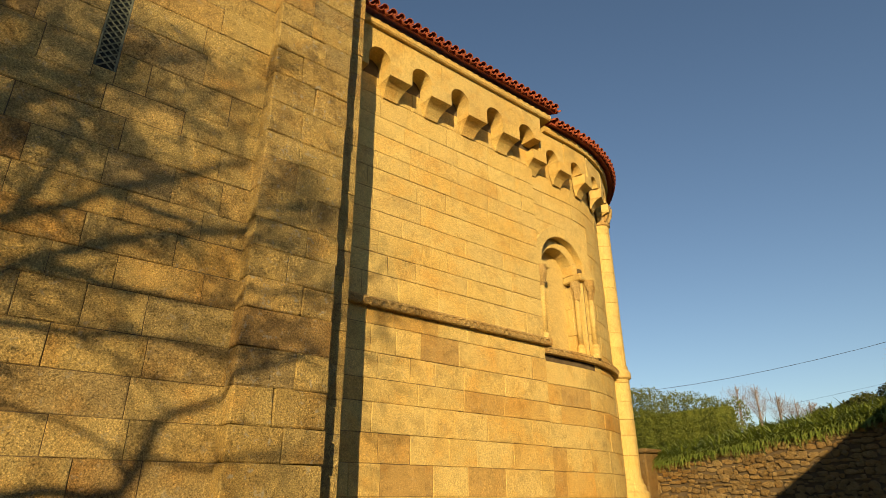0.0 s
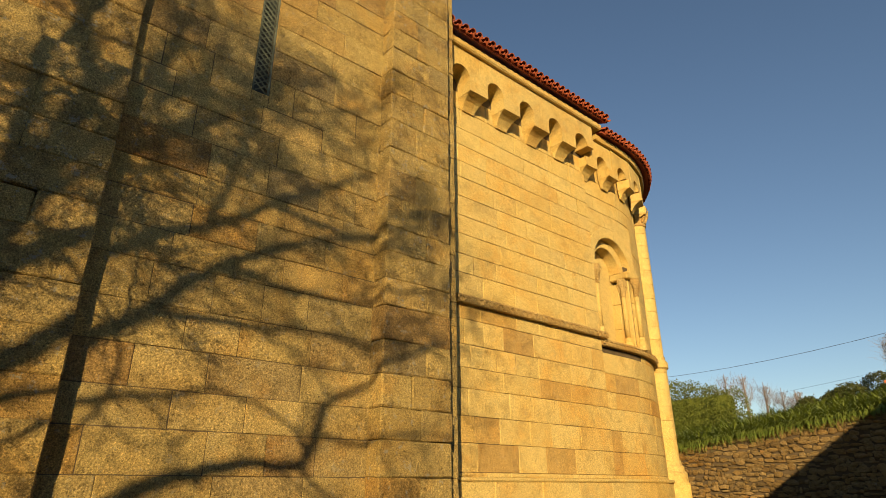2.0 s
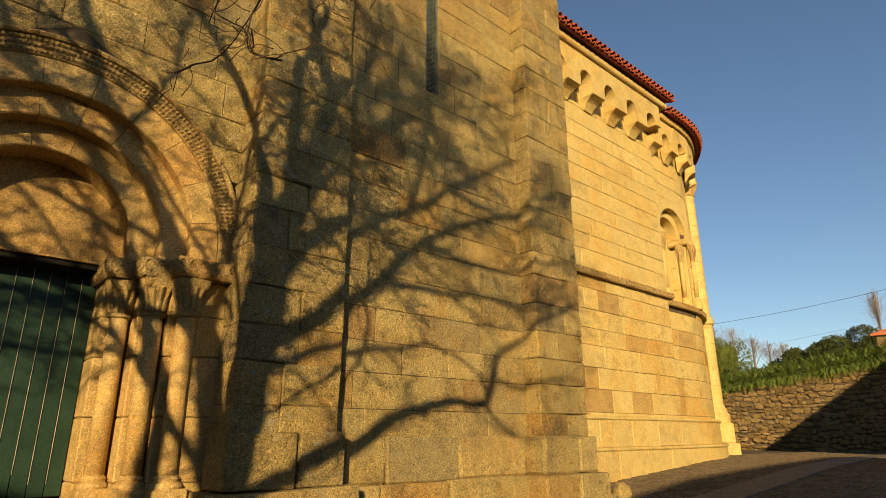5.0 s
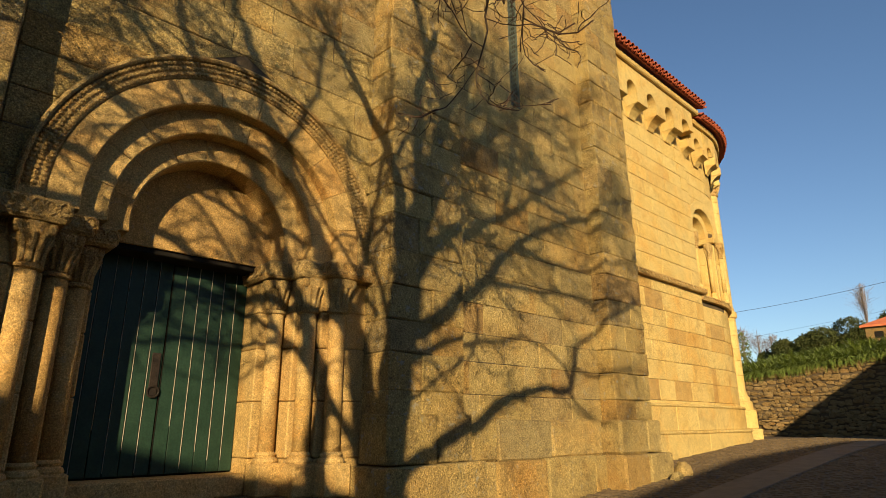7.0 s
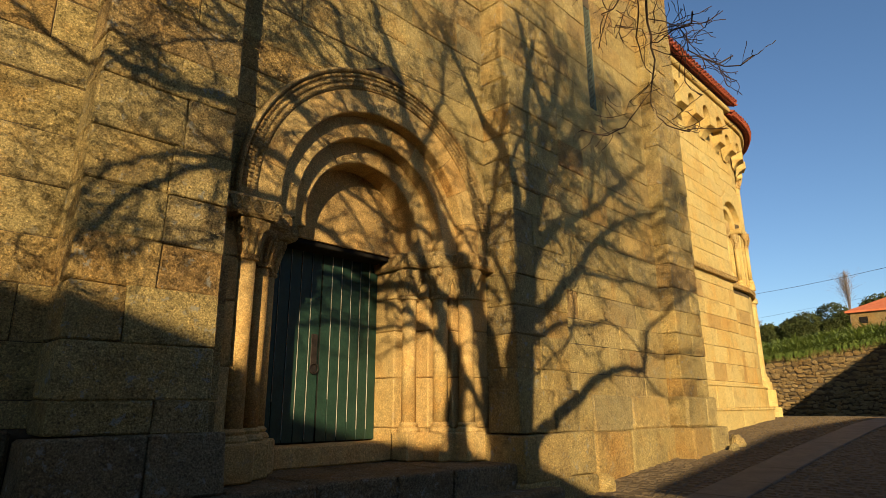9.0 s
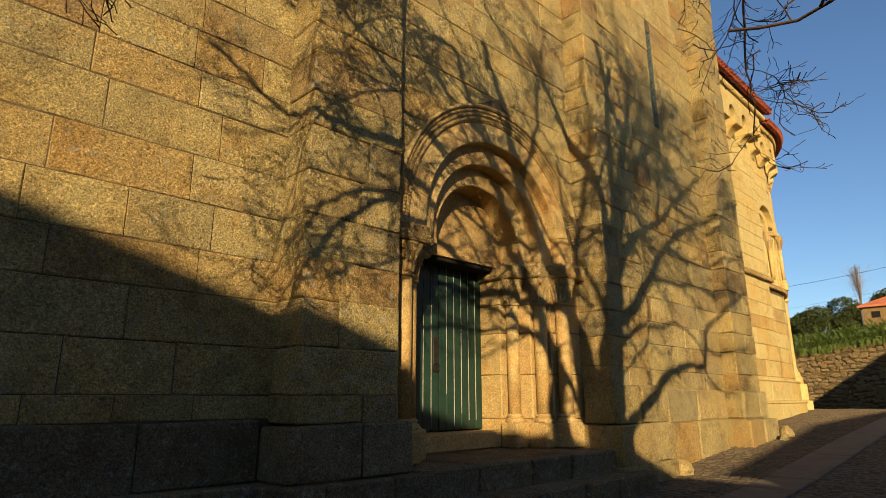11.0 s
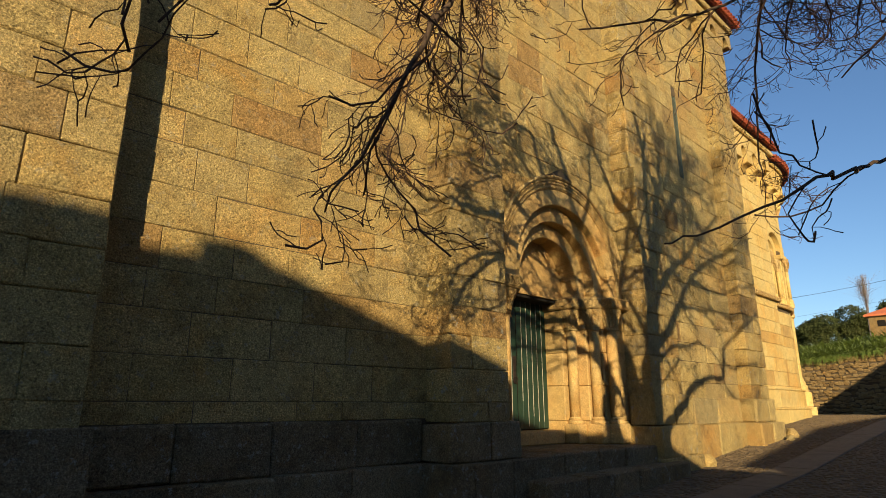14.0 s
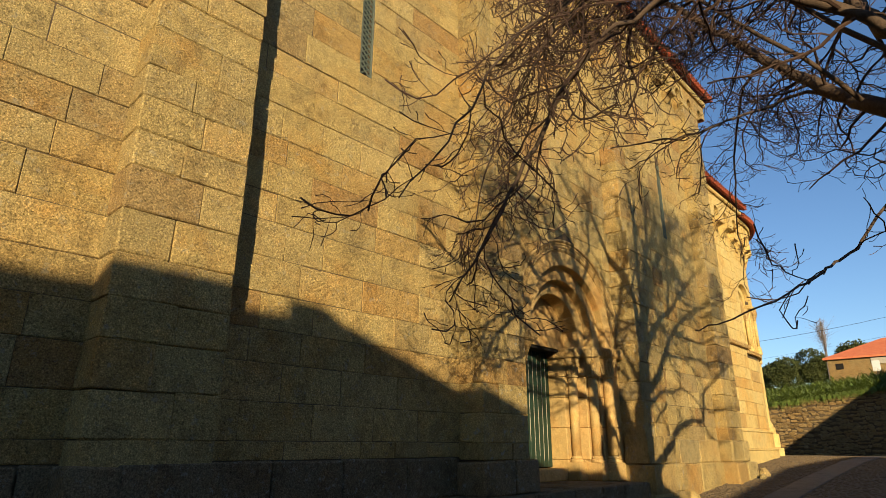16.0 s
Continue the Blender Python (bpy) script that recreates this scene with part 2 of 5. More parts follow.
def ground_sheet():
    xs = sorted(set(list(np.arange(-40, 30.1, 1.0)) + [-400, -150, -80, 60, 120, 400, 1200, -1200]))
    ys = sorted(set(list(np.arange(-20, 24.1, 2.0)) + [-400, -150, -60, 40, 80, 150, 400, -1200, 1200]))
    V = [(x, y, ground_z(x)) for x in xs for y in ys]
    n = len(ys)
    F = [[i * n + j, (i + 1) * n + j, (i + 1) * n + j + 1, i * n + j + 1] for i in range(len(xs) - 1) for j in range(n - 1)]
    return tagged(obj("ground", V, F, M_soil), "sandy earth yard with cobbles round the church", "ground", kind="structure")


ground = ground_sheet()

# ---- ashlar ----
def courses(z0, z1, rng, lo=0.37, hi=0.50):
    out, z = [z0], z0
    while z < z1 - hi:
        z += rng.uniform(lo, hi)
        out.append(z)
    out.append(z1)
    return out


NAVE_Z = courses(-0.75, 13.0, random.Random(11), 0.39, 0.52)
CHANCEL_Z = courses(0.35, 9.4, random.Random(5), 0.37, 0.48)


def rough_block(x0, x1, y, depth, z0, z1, rng):
    """A dressed block seen from the front: an uneven outline, worn edges, a slightly full face."""
    nx, nz = max(2, round((x1 - x0) / 0.2)), 2
    out = [(x0 + (x1 - x0) * i / nx, z0) for i in range(nx)] + [(x1, z0 + (z1 - z0) * i / nz) for i in range(nz)]
    out += [(x1 - (x1 - x0) * i / nx, z1) for i in range(nx)] + [(x0, z1 - (z1 - z0) * i / nz) for i in range(nz)]
    n, V, F = len(out), [], []
    mx, mz = (x0 + x1) / 2, (z0 + z1) / 2
    for d, inset, jit in ((depth, 0.0, 0.0), (0.012, 0.0, 0.003), (0.0, 0.006, 0.006)):
        for x, z in out:
            k = inset + rng.uniform(0, jit)
            V.append((x + (k if x < mx - 1e-6 else -k if x > mx + 1e-6 else 0), y + d + (rng.uniform(-0.003, 0.003) if d == 0 else 0), z + (k if z < mz - 1e-6 else -k if z > mz + 1e-6 else 0)))
    for r in (0, n):
        for i in range(n):
            m = (i + 1) % n
            F.append([r + i, r + m, r + n + m, r + n + i])
    V.append((mx, y - rng.uniform(0.0, 0.006), mz))
    F += [[2 * n + i, 2 * n + (i + 1) % n, 3 * n] for i in range(n)]
    return V, F


def blocks(parent, x0, x1, y, depth, zs, zlo, zhi, material, seed, wide=(0.6, 1.25), hole=None, jut=0.008, lean=None):
    """Courses of ashlar blocks, faces at y; each block is an object of its own."""
    rng = random.Random(seed)
    for a, b in zip(zs[:-1], zs[1:]):
        lo, hi = max(a, zlo), min(b, zhi)
        if hi - lo < 0.06:
            continue
        for g0, g1 in (hole(x0, x1, lo, hi) if hole else [(x0, x1)]):
            cuts, x = [g0], g0 + rng.uniform(0.35, wide[1])
            while x < g1 - 0.3:
                cuts.append(x)
                x += rng.uniform(*wide)
            cuts.append(g1)
            for p, q in zip(cuts[:-1], cuts[1:]):
                if q - p < 0.04:
                    continue
                j = rng.uniform(-jut, jut)
                V, F = rough_block(p + 0.001, q - 0.001, y + j, depth, lo + 0.001, hi - 0.001, rng)
                if lean:
                    V = lean(V, p, q, lo, hi)
                obj("stone_block", V, F, material, parent)


def backing(name, parts, label):
    V, F = merge(parts)
    return tagged(obj(name, V, F, M_mortar), label, "wall", kind="structure")


# nave, from west to east: far panel, buttress, panel, pier, portal, pier, panel, buttress, corner
YL, YB, YP, YR, YS = 7.75, 7.30, 7.64, 7.10, 7.31
EAVE = 12.9
CX, SPRING = -4.40, 3.33


def slit_hole(sx, half, z0, z1):
    def cut(u, v, lo, hi):
        if hi <= z0 + 0.02 or lo >= z1 - 0.02 or v <= sx - half or u >= sx + half:
            return [(u, v)]
        return [(u, min(v, sx - half)), (max(u, sx + half), v)]
    return cut


def arch_half(z):
    """Half the width of the portal's ring at height z."""
    return math.sqrt(max(0.0, 2.02 ** 2 - max(0.0, z - SPRING) ** 2))


def portal_hole(u, v, lo, hi):
    r = arch_half(lo)
    return [(u, v)] if r <= 0 else [(u, min(v, CX - r)), (max(u, CX + r), v)]


def portal_lean(V, p, q, lo, hi):
    """Blocks beside the arch follow its curve."""
    a, b = arch_half(lo), arch_half(hi)
    out = []
    for x, y, z in V:
        f = min(1, max(0, (z - lo) / (hi - lo)))
        if abs(q - (CX - a)) < 0.01 and x > q - 0.05:
            x += (a - b) * f
        elif abs(p - (CX + a)) < 0.01 and x < p + 0.05:
            x -= (a - b) * f
        out.append((x, y, z))
    return out


S1, S2 = -10.2, 0.5
wall_1 = backing("wall_1", [box(-24, S1 - 0.12, YL + 0.012, YL + 0.9, -1, EAVE, 0), box(S1 + 0.12, -7.5, YL + 0.012, YL + 0.9, -1, EAVE, 0),
                            box(S1 - 0.12, S1 + 0.12, YL + 0.012, YL + 0.9, -1, 6.85, 0), box(S1 - 0.12, S1 + 0.12, YL + 0.012, YL + 0.9, 9.2, EAVE, 0)],
                 "nave wall of weathered yellow granite ashlar")
blocks(wall_1, -19.0, -13.5, YL, 0.2, NAVE_Z, 0.9, 9.6, M_nave, 1)
blocks(wall_1, -12.37, -7.8, YL, 0.2, NAVE_Z, 0.9, 11.0, M_nave, 2, hole=slit_hole(S1, 0.13, 6.85, 9.2))
wall_2 = backing("wall_2", [box(-6.62, CX - 2.02, YP + 0.012, YP + 1.4, -1, EAVE, 0), box(CX + 2.02, -2.3, YP + 0.012, YP + 1.4, -1, EAVE, 0),
                            box(CX - 2.02, CX + 2.02, YP + 0.012, YP + 1.4, SPRING + 2.04, EAVE, 0)], "granite wall round the church portal")
# Unseen slab, added to stop sky light coming through gaps in the portal.
tagged(obj("wall_8", *box(-7.0, -2.0, 8.97, 9.3, -1, 6.0, 0), M_mortar), "added slab behind the portal that blocks sky from its gaps", "wall", kind="structure")
blocks(wall_2, -6.64, -2.44, YP, 0.2, NAVE_Z, -0.3, 12.9, M_nave, 3, hole=portal_hole, lean=portal_lean)
wall_3 = backing("wall_3", [box(-2.3, S2 - 0.12, YS + 0.012, YS + 1.3, -1, EAVE, 0), box(S2 + 0.12, 4.18, YS + 0.012, YS + 1.3, -1, EAVE, 0),
                            box(S2 - 0.12, S2 + 0.12, YS + 0.012, YS + 1.3, -1, 6.68, 0), box(S2 - 0.12, S2 + 0.12, YS + 0.012, YS + 1.3, 9.0, EAVE, 0)],
                 "nave wall of golden granite ashlar with a slit window")
blocks(wall_3, -1.25, 2.6, YS, 0.2, NAVE_Z, 0.9, 12.2, M_nave, 4, hole=slit_hole(S2, 0.13, 6.68, 9.0))
blocks(wall_3, 3.70, 4.2, YS, 0.6, NAVE_Z, 0.2, 12.2, M_nave, 5)


def pier(x0, x1, y, deep, zlo, zhi, seed, label, top=None, material=M_pier):
    p = tagged(empty("buttress", ((x0 + x1) / 2, y, zlo)), label, "buttress")
    p.matrix_world = Matrix.Translation(p.location)
    rng = random.Random(seed)
    inv = Matrix.Translation(-p.location)
    for n, (a, b) in enumerate(zip(NAVE_Z[:-1], NAVE_Z[1:])):
        lo, hi = max(a, zlo), min(b, zhi)
        if hi - lo < 0.06:
            continue
        yy = y + (0.10 if top and lo > top else 0.0)
        w = x1 - x0
        cut = rng.choice([0.36, 0.62, 0.42, 0.55, 1.0]) * w
        for u, v in ((x0, x0 + cut), (x0 + cut, x1)):
            if v - u < 0.1:
                continue
            V, F = chamfer_box(u - 0.002, v + 0.002, yy + rng.uniform(-0.008, 0.008), yy + deep, lo + 0.001, hi - 0.001, rng.uniform(0.010, 0.022), 0.011, rng)
            o = obj("stone_block", V, F, material, p)
            o.matrix_parent_inverse = inv
    V, F = box(x0 + 0.03, x1 - 0.03, y + 0.14, y + deep + 0.05, zlo, zhi - 0.02, 0.0)
    o = obj("core", V, F, M_mortar, p)
    o.matrix_parent_inverse = inv
    return p


pier(-13.58, -12.29, YB, 0.46, 0.85, 12.6, 21, "tall weathered granite buttress on the nave wall", material=M_nave)
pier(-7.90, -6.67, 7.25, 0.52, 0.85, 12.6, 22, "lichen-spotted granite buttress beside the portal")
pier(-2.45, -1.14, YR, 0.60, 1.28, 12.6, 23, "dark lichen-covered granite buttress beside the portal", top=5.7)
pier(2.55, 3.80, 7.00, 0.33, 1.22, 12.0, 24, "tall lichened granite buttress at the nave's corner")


def plinth(x0, x1, y, tops, outs, seed, zbot, deep=0.5, material=M_plinth, worn=(0.012, 0.03)):
    """A stepped base of large blocks with worn upper edges."""
    rng = random.Random(seed)
    p = tagged(empty("plinth", (x0, y, zbot)), "stepped plinth of worn granite blocks at the wall foot", "plinth")
    inv = Matrix.Translation((-x0, -y, -zbot))
    for top, low, out in zip(tops, list(tops[1:]) + [zbot], outs):
        cuts, x = [x0 - out], x0 - out + rng.uniform(0.4, 1.2)
        while x < x1 + out - 0.4:
            cuts.append(x)
            x += rng.uniform(0.6, 1.3)
        cuts.append(x1 + out)
        for u, v in zip(cuts[:-1], cuts[1:]):
            V, F = chamfer_box(u + 0.001, v - 0.001, y - out + rng.uniform(-0.01, 0.01), y + deep, low + 0.002, top - rng.uniform(0, 0.01), rng.uniform(*worn), 0.014, rng)
            o = obj("stone_block", V, F, material, p)
            o.matrix_parent_inverse = inv
    return p


plinth(-19.0, -13.6, YL, (0.90, 0.33), (0.10, 0.25), 31, -0.9)
plinth(-13.58, -12.29, YB, (0.90, 0.33), (0.10, 0.25), 32, -0.9)
plinth(-12.1, -8.1, YL, (0.90, 0.33), (0.08, 0.22), 33, -0.9)
plinth(-7.90, -6.62, 7.25, (0.85, 0.33), (0.10, 0.25), 34, -0.9)
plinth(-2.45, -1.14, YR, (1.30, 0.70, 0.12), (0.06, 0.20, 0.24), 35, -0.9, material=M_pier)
plinth(-0.9, 2.4, YS, (1.24, 0.66), (0.05, 0.13), 36, -0.6, material=M_nave, worn=(0.02, 0.05))
plinth(2.55, 3.86, 6.98, (1.24, 0.66), (0.06, 0.17), 37, -0.5, material=M_nave, worn=(0.02, 0.05))


def lump(cx, cy, cz, rx, ry, rz, seed):
    """A rounded, broken stone."""
    rng = random.Random(seed)
    V, F, n = [], [], 9
    rings = ((0.35, -0.95), (0.85, -0.6), (1.0, 0.0), (0.82, 0.55), (0.4, 0.92))
    for k, h in rings:
        for i in range(n):
            a = 2 * math.pi * i / n
            w = rng.uniform(0.84, 1.12)
            V.append((cx + rx * k * w * math.cos(a), cy + ry * k * w * math.sin(a), cz + rz * h * rng.uniform(0.9, 1.1)))
    for j in range(len(rings) - 1):
        for i in range(n):
            m = (i + 1) % n
            F.append([j * n + i, j * n + m, (j + 1) * n + m, (j + 1) * n + i])
    F += [list(range(n))[::-1], [(len(rings) - 1) * n + i for i in range(n)]]
    return V, F


for k, (x, y, z, a, b, c) in enumerate(((4.22, 6.72, 0.30, 0.20, 0.16, 0.20), (4.40, 6.86, 0.28, 0.13, 0.12, 0.13), (3.75, 6.62, 0.22, 0.22, 0.10, 0.13), (-0.75, 6.90, -0.05, 0.22, 0.18, 0.16))):
    tagged(obj("footing_stone", *lump(x, y, z, a, b, c, 400 + k), M_nave), "rounded broken granite stone at the buttress foot", "stone", group="stones at the wall foot")


# ---- portal ----
portal = tagged(empty("portal", (CX, YP, 0.3)), "round-arched granite portal with three stepped orders and carved capitals", "portal")
PINV = Matrix.Translation((-CX, -YP, -0.3))


def part(name, vf, material, parent, label="", smooth=False):
    o = obj(name, vf[0], vf[1], material, parent, label, smooth)
    if parent == portal:
        o.matrix_parent_inverse = PINV
    return o


IMPOST_TOP = 3.19


def arch_ring(name, r0, r1, y0, deep, count, n, c, material):
    """A ring of voussoirs that is carried down a little below its centre to the impost."""
    dip = math.asin((SPRING - IMPOST_TOP) / r0)
    for i in range(count):
        a, b = [-dip + (math.pi + 2 * dip) * k / count for k in (i, i + 1)]
        part(name, ring_seg(CX, SPRING, r0, r1, y0, y0 + deep, a, b, n, c), material, portal)


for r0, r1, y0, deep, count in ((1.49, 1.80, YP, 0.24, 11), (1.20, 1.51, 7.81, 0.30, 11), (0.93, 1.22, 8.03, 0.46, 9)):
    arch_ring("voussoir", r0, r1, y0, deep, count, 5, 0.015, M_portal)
arch_ring("hood_stone", 2.005, 2.06, YP - 0.085, 0.28, 15, 3, 0.02, M_carve)
arch_ring("hood_band", 1.80, 2.01, YP - 0.02, 0.22, 15, 3, 0.01, M_carve)


def bead(r, a, y, size):
    """One carved bead of the hood, a squat half ball."""
    c = Vector((CX - r * math.cos(a), y, SPRING + r * math.sin(a)))
    V, F = [], []
    for j, (k, h) in enumerate(((1.0, 0.0), (0.75, 0.6), (0.0, 0.9))):
        if k == 0:
            V.append(tuple(c + Vector((0, -h * size, 0))))
        else:
            V += [tuple(c + Vector((k * size * math.cos(t), -h * size, k * size * math.sin(t)))) for t in [2 * math.pi * q / 7 for q in range(7)]]
    for q in range(7):
        n = (q + 1) % 7
        F += [[q, n, 7 + n, 7 + q], [7 + q, 7 + n, 14]]
    return V, F


for ring_r, y in ((1.838, YP - 0.022), (1.905, YP - 0.026), (1.972, YP - 0.030)):
    part("bead_moulding", merge([bead(ring_r, math.pi * (i + 0.5) / 118, y, 0.027) for i in range(118)]), M_carve, portal, "moulding of carved stone beads")["kind"] = "stuff"

# tympanum and lintel edge
V = [(CX - 0.98 * math.cos(-0.17 + (math.pi + 0.34) * i / 24), 8.42, SPRING + 0.98 * math.sin(-0.17 + (math.pi + 0.34) * i / 24)) for i in range(25)]
Vb = [(x, 8.95, z) for x, y, z in V]
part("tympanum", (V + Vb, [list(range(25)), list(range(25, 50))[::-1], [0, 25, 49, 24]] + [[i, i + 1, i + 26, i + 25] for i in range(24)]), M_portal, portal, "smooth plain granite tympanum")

# jambs, columns, capitals, imposts
for s in (-1, 1):
    SX = -4.47 if s > 0 else -4.60

    def bx(a, b, y0, y1, z0, z1, c=0.015):
        u, v = sorted((SX + s * a, SX + s * b))
        return box(u, v, y0, y1, z0, z1, c)
    JZ = [0.36, 0.78, 1.45, 2.1, 2.56, 2.97]
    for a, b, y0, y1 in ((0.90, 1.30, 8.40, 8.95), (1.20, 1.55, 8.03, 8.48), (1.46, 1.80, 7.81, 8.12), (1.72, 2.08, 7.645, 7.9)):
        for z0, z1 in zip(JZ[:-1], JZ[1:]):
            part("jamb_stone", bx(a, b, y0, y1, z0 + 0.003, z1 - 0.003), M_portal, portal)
    for cx_, cy_, r in ((1.07, 8.28, 0.10), (1.34, 7.93, 0.105), (1.63, 7.70, 0.11)):
        X = SX + s * cx_
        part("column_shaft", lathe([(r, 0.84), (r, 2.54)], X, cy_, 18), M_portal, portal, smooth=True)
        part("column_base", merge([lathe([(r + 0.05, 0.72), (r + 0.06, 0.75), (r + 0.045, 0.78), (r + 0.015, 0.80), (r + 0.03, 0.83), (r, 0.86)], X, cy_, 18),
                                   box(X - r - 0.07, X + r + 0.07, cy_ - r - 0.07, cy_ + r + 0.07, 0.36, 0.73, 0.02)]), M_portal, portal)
        cap = part("capital", lathe([(r, 2.53), (r + 0.03, 2.545), (r + 0.03, 2.575), (r, 2.59), (r + 0.02, 2.72), (r + 0.08, 2.88), (r + 0.10, 2.96)], X, cy_, 18), M_carve, portal, "carved foliate capital")
        leaves = []
        for k in range(12):
            t = 2 * math.pi * k / 12
            d = Vector((math.cos(t), math.sin(t), 0))
            o = Vector((X, cy_, 0))
            leaves.append(tube([o + d * (r + 0.004) + Vector((0, 0, 2.60)), o + d * (r + 0.022) + Vector((0, 0, 2.72)), o + d * (r + 0.06) + Vector((0, 0, 2.83)), o + d * (r + 0.085) + Vector((0, 0, 2.87)), o + d * (r + 0.088) + Vector((0, 0, 2.84))], [0.024, 0.028, 0.026, 0.02, 0.012], 6))
        for k in range(4):
            t = math.pi / 4 + math.pi / 2 * k
            o = Vector((X + (r + 0.075) * math.cos(t), cy_ + (r + 0.075) * math.sin(t), 2.91))
            leaves.append(lathe([(0.02, o.z - 0.055), (0.042, o.z - 0.035), (0.05, o.z), (0.05, o.z + 0.05)], o.x, o.y, 8))
        lv = merge(leaves)
        obj("leaf_carving", lv[0], lv[1], M_carve, cap).matrix_parent_inverse = Matrix.Identity(4)
    for a, b, y0, y1 in ((0.82, 1.30, 8.02, 8.9), (1.10, 1.58, 7.73, 8.3), (1.38, 2.06, 7.46, 7.98)):
        part("impost", bx(a, b, y0, y1, 2.97, 3.19, 0.03), M_carve, portal, "carved impost block")
        # interlace carved on the faces
        knots = []
        u0, u1 = sorted((SX + s * a, SX + s * b))
        n = max(2, int((u1 - u0) / 0.11))
        for k in range(n):
            X = u0 + (u1 - u0) * (k + 0.5) / n
            pts = [(X + 0.05 * math.cos(t), y0 - 0.004, 3.09 + 0.065 * math.sin(t)) for t in [2 * math.pi * q / 8 * 0.9 for q in range(9)]]
            knots.append(tube(pts, [0.014] * 9, 5))
        side = SX + s * a
        m = max(2, int((y1 - y0) / 0.11))
        for k in range(m):
            Y = y0 + (y1 - y0) * (k + 0.5) / m
            pts = [(side - s * 0.004, Y + 0.05 * math.cos(t), 3.09 + 0.065 * math.sin(t)) for t in [2 * math.pi * q / 8 * 0.9 for q in range(9)]]
            knots.append(tube(pts, [0.014] * 9, 5))
        part("interlace", merge(knots), M_carve, portal)["kind"] = "stuff"
V, F = box(-5.53, -3.57, 8.42, 8.85, 0.36, 0.61, 0.02)
part("door_sill", (V, F), M_portal, portal, "worn stone door sill")
V, F = box(-5.57, -3.52, 8.46, 8.9, 3.10, 3.178, 0.01)
part("lintel", (V, F), M_dark, portal, "dark timber lintel")

# ---- door ----
DX = -4.47
door = tagged(empty("door_1", (DX, 8.8, 0.61)), "closed green painted double door of narrow vertical boards", "door", kind="structure")
DINV = Matrix.Translation((-DX, -8.8, -0.61))
for leaf in (0, 1):
    x0 = DX - 1.06 + leaf * 0.98
    lf = obj("door_leaf", *box(x0 + 0.004, x0 + 0.976, 8.83, 8.88, 0.62, 3.14, 0.003), M_dark, door)
    lf.matrix_parent_inverse = DINV
    for k in range(6):
        w = 0.968 / 6
        a = x0 + 0.006 + k * w
        obj("board", *box(a + 0.004, a + w - 0.004, 8.800, 8.84, 0.63, 3.13, 0.005), M_green, lf)
M_strip = plain_mat("worn bare board edge", (0.22, 0.21, 0.17), (0.50, 0.47, 0.39), 9, 0.6, 60, 0.2)
rngd = random.Random(8)
# The middle strip is near black, painted in for the shaded gap between leaves.
for k in range(1, 12):
    X = DX - 1.06 + 0.98 / 6 * k
    o = obj("cover_strip", *box(X - 0.003, X + 0.003, 8.788, 8.802, 0.66 + rngd.random() ** 2 * 0.5, 3.11, 0.002), M_strip if k not in (6,) else M_dark, door, "pale worn cover strip")
    o.matrix_parent_inverse = DINV
lock = obj("lock_plate", *box(DX - 0.21, DX - 0.11, 8.782, 8.80, 1.5, 2.0, 0.006), M_iron, door, "dark iron lock plate")
lock.matrix_parent_inverse = DINV
ringpts = [(DX - 0.16 + 0.065 * math.cos(t), 8.77, 1.55 + 0.065 * math.sin(t)) for t in [2 * math.pi * q / 16 for q in range(17)]]
o = obj("ring_handle", *tube(ringpts, [0.011] * 17, 6), M_iron, door, "iron ring handle")
o.matrix_parent_inverse = DINV

# ---- steps ----
def step(x0, x1, y0, y1, z0, z1, seed, label):
    rng = random.Random(seed)
    p = tagged(empty("step", (x0, y0, z0)), label, "step")
    inv = Matrix.Translation((-x0, -y0, -z0))
    x = x0
    while x < x1 - 0.05:
        e = min(x1, x + rng.uniform(0.7, 1.1))
        if x1 - e < 0.4:
            e = x1
        o = obj("stone_block", *chamfer_box(x + 0.004, e - 0.004, y0 + rng.uniform(-0.01, 0.01), y1, z0, z1, 0.025, 0.008, rng), M_plinth, p)
        o.matrix_parent_inverse = inv
        x = e


step(-6.5, -2.6, 7.02, 8.6, 0.0, 0.355, 41, "worn granite landing before the church door")
step(-6.6, -2.15, 6.62, 7.6, -0.6, 0.05, 42, "worn granite lower step before the church door")

# ---- slit windows ----
for wall, sx, y, z0 in ((wall_1, S1, YL, 6.85), (wall_3, S2, YS, 6.68)):
    low = max(z for z in NAVE_Z if z <= z0)
    if z0 - low > 0.03:
        obj("stone_block", *rough_block(sx - 0.128, sx + 0.128, y, 0.2, low + 0.001, z0 - 0.001, random.Random(77)), M_nave, wall)
for sx, y, z0, z1 in ((S1, YL, 6.85, 9.2), (S2, YS, 6.68, 9.0)):
    w = tagged(empty("window_1" if sx == S1 else "window_2", (sx, y, z0)), "narrow slit window behind a verdigris lattice grille", "window", kind="structure")
    inv = Matrix.Translation((-sx, -y, -z0))
    o = obj("pane", *box(sx - 0.13, sx + 0.13, y + 0.14, y + 0.16, z0, z1, 0), M_glass, w)
    o.matrix_parent_inverse = inv
    bars = []
    n = int((z1 - z0) / 0.10)
    for k in range(n):
        z = z0 + (z1 - z0) * k / n
        for a, b in ((-0.115, 0.115), (0.115, -0.115)):
            bars.append(tube([(sx + a, y + 0.03, z), (sx + b, y + 0.03, z + 0.2)], [0.013, 0.013], 4))
    for a in (-0.118, 0.118):
        bars.append(box(sx + a - 0.012, sx + a + 0.012, y + 0.01, y + 0.05, z0, z1, 0.003))
    o = obj("grille", *merge(bars), M_verdi, w, "verdigris lattice grille")
    o.matrix_parent_inverse = inv

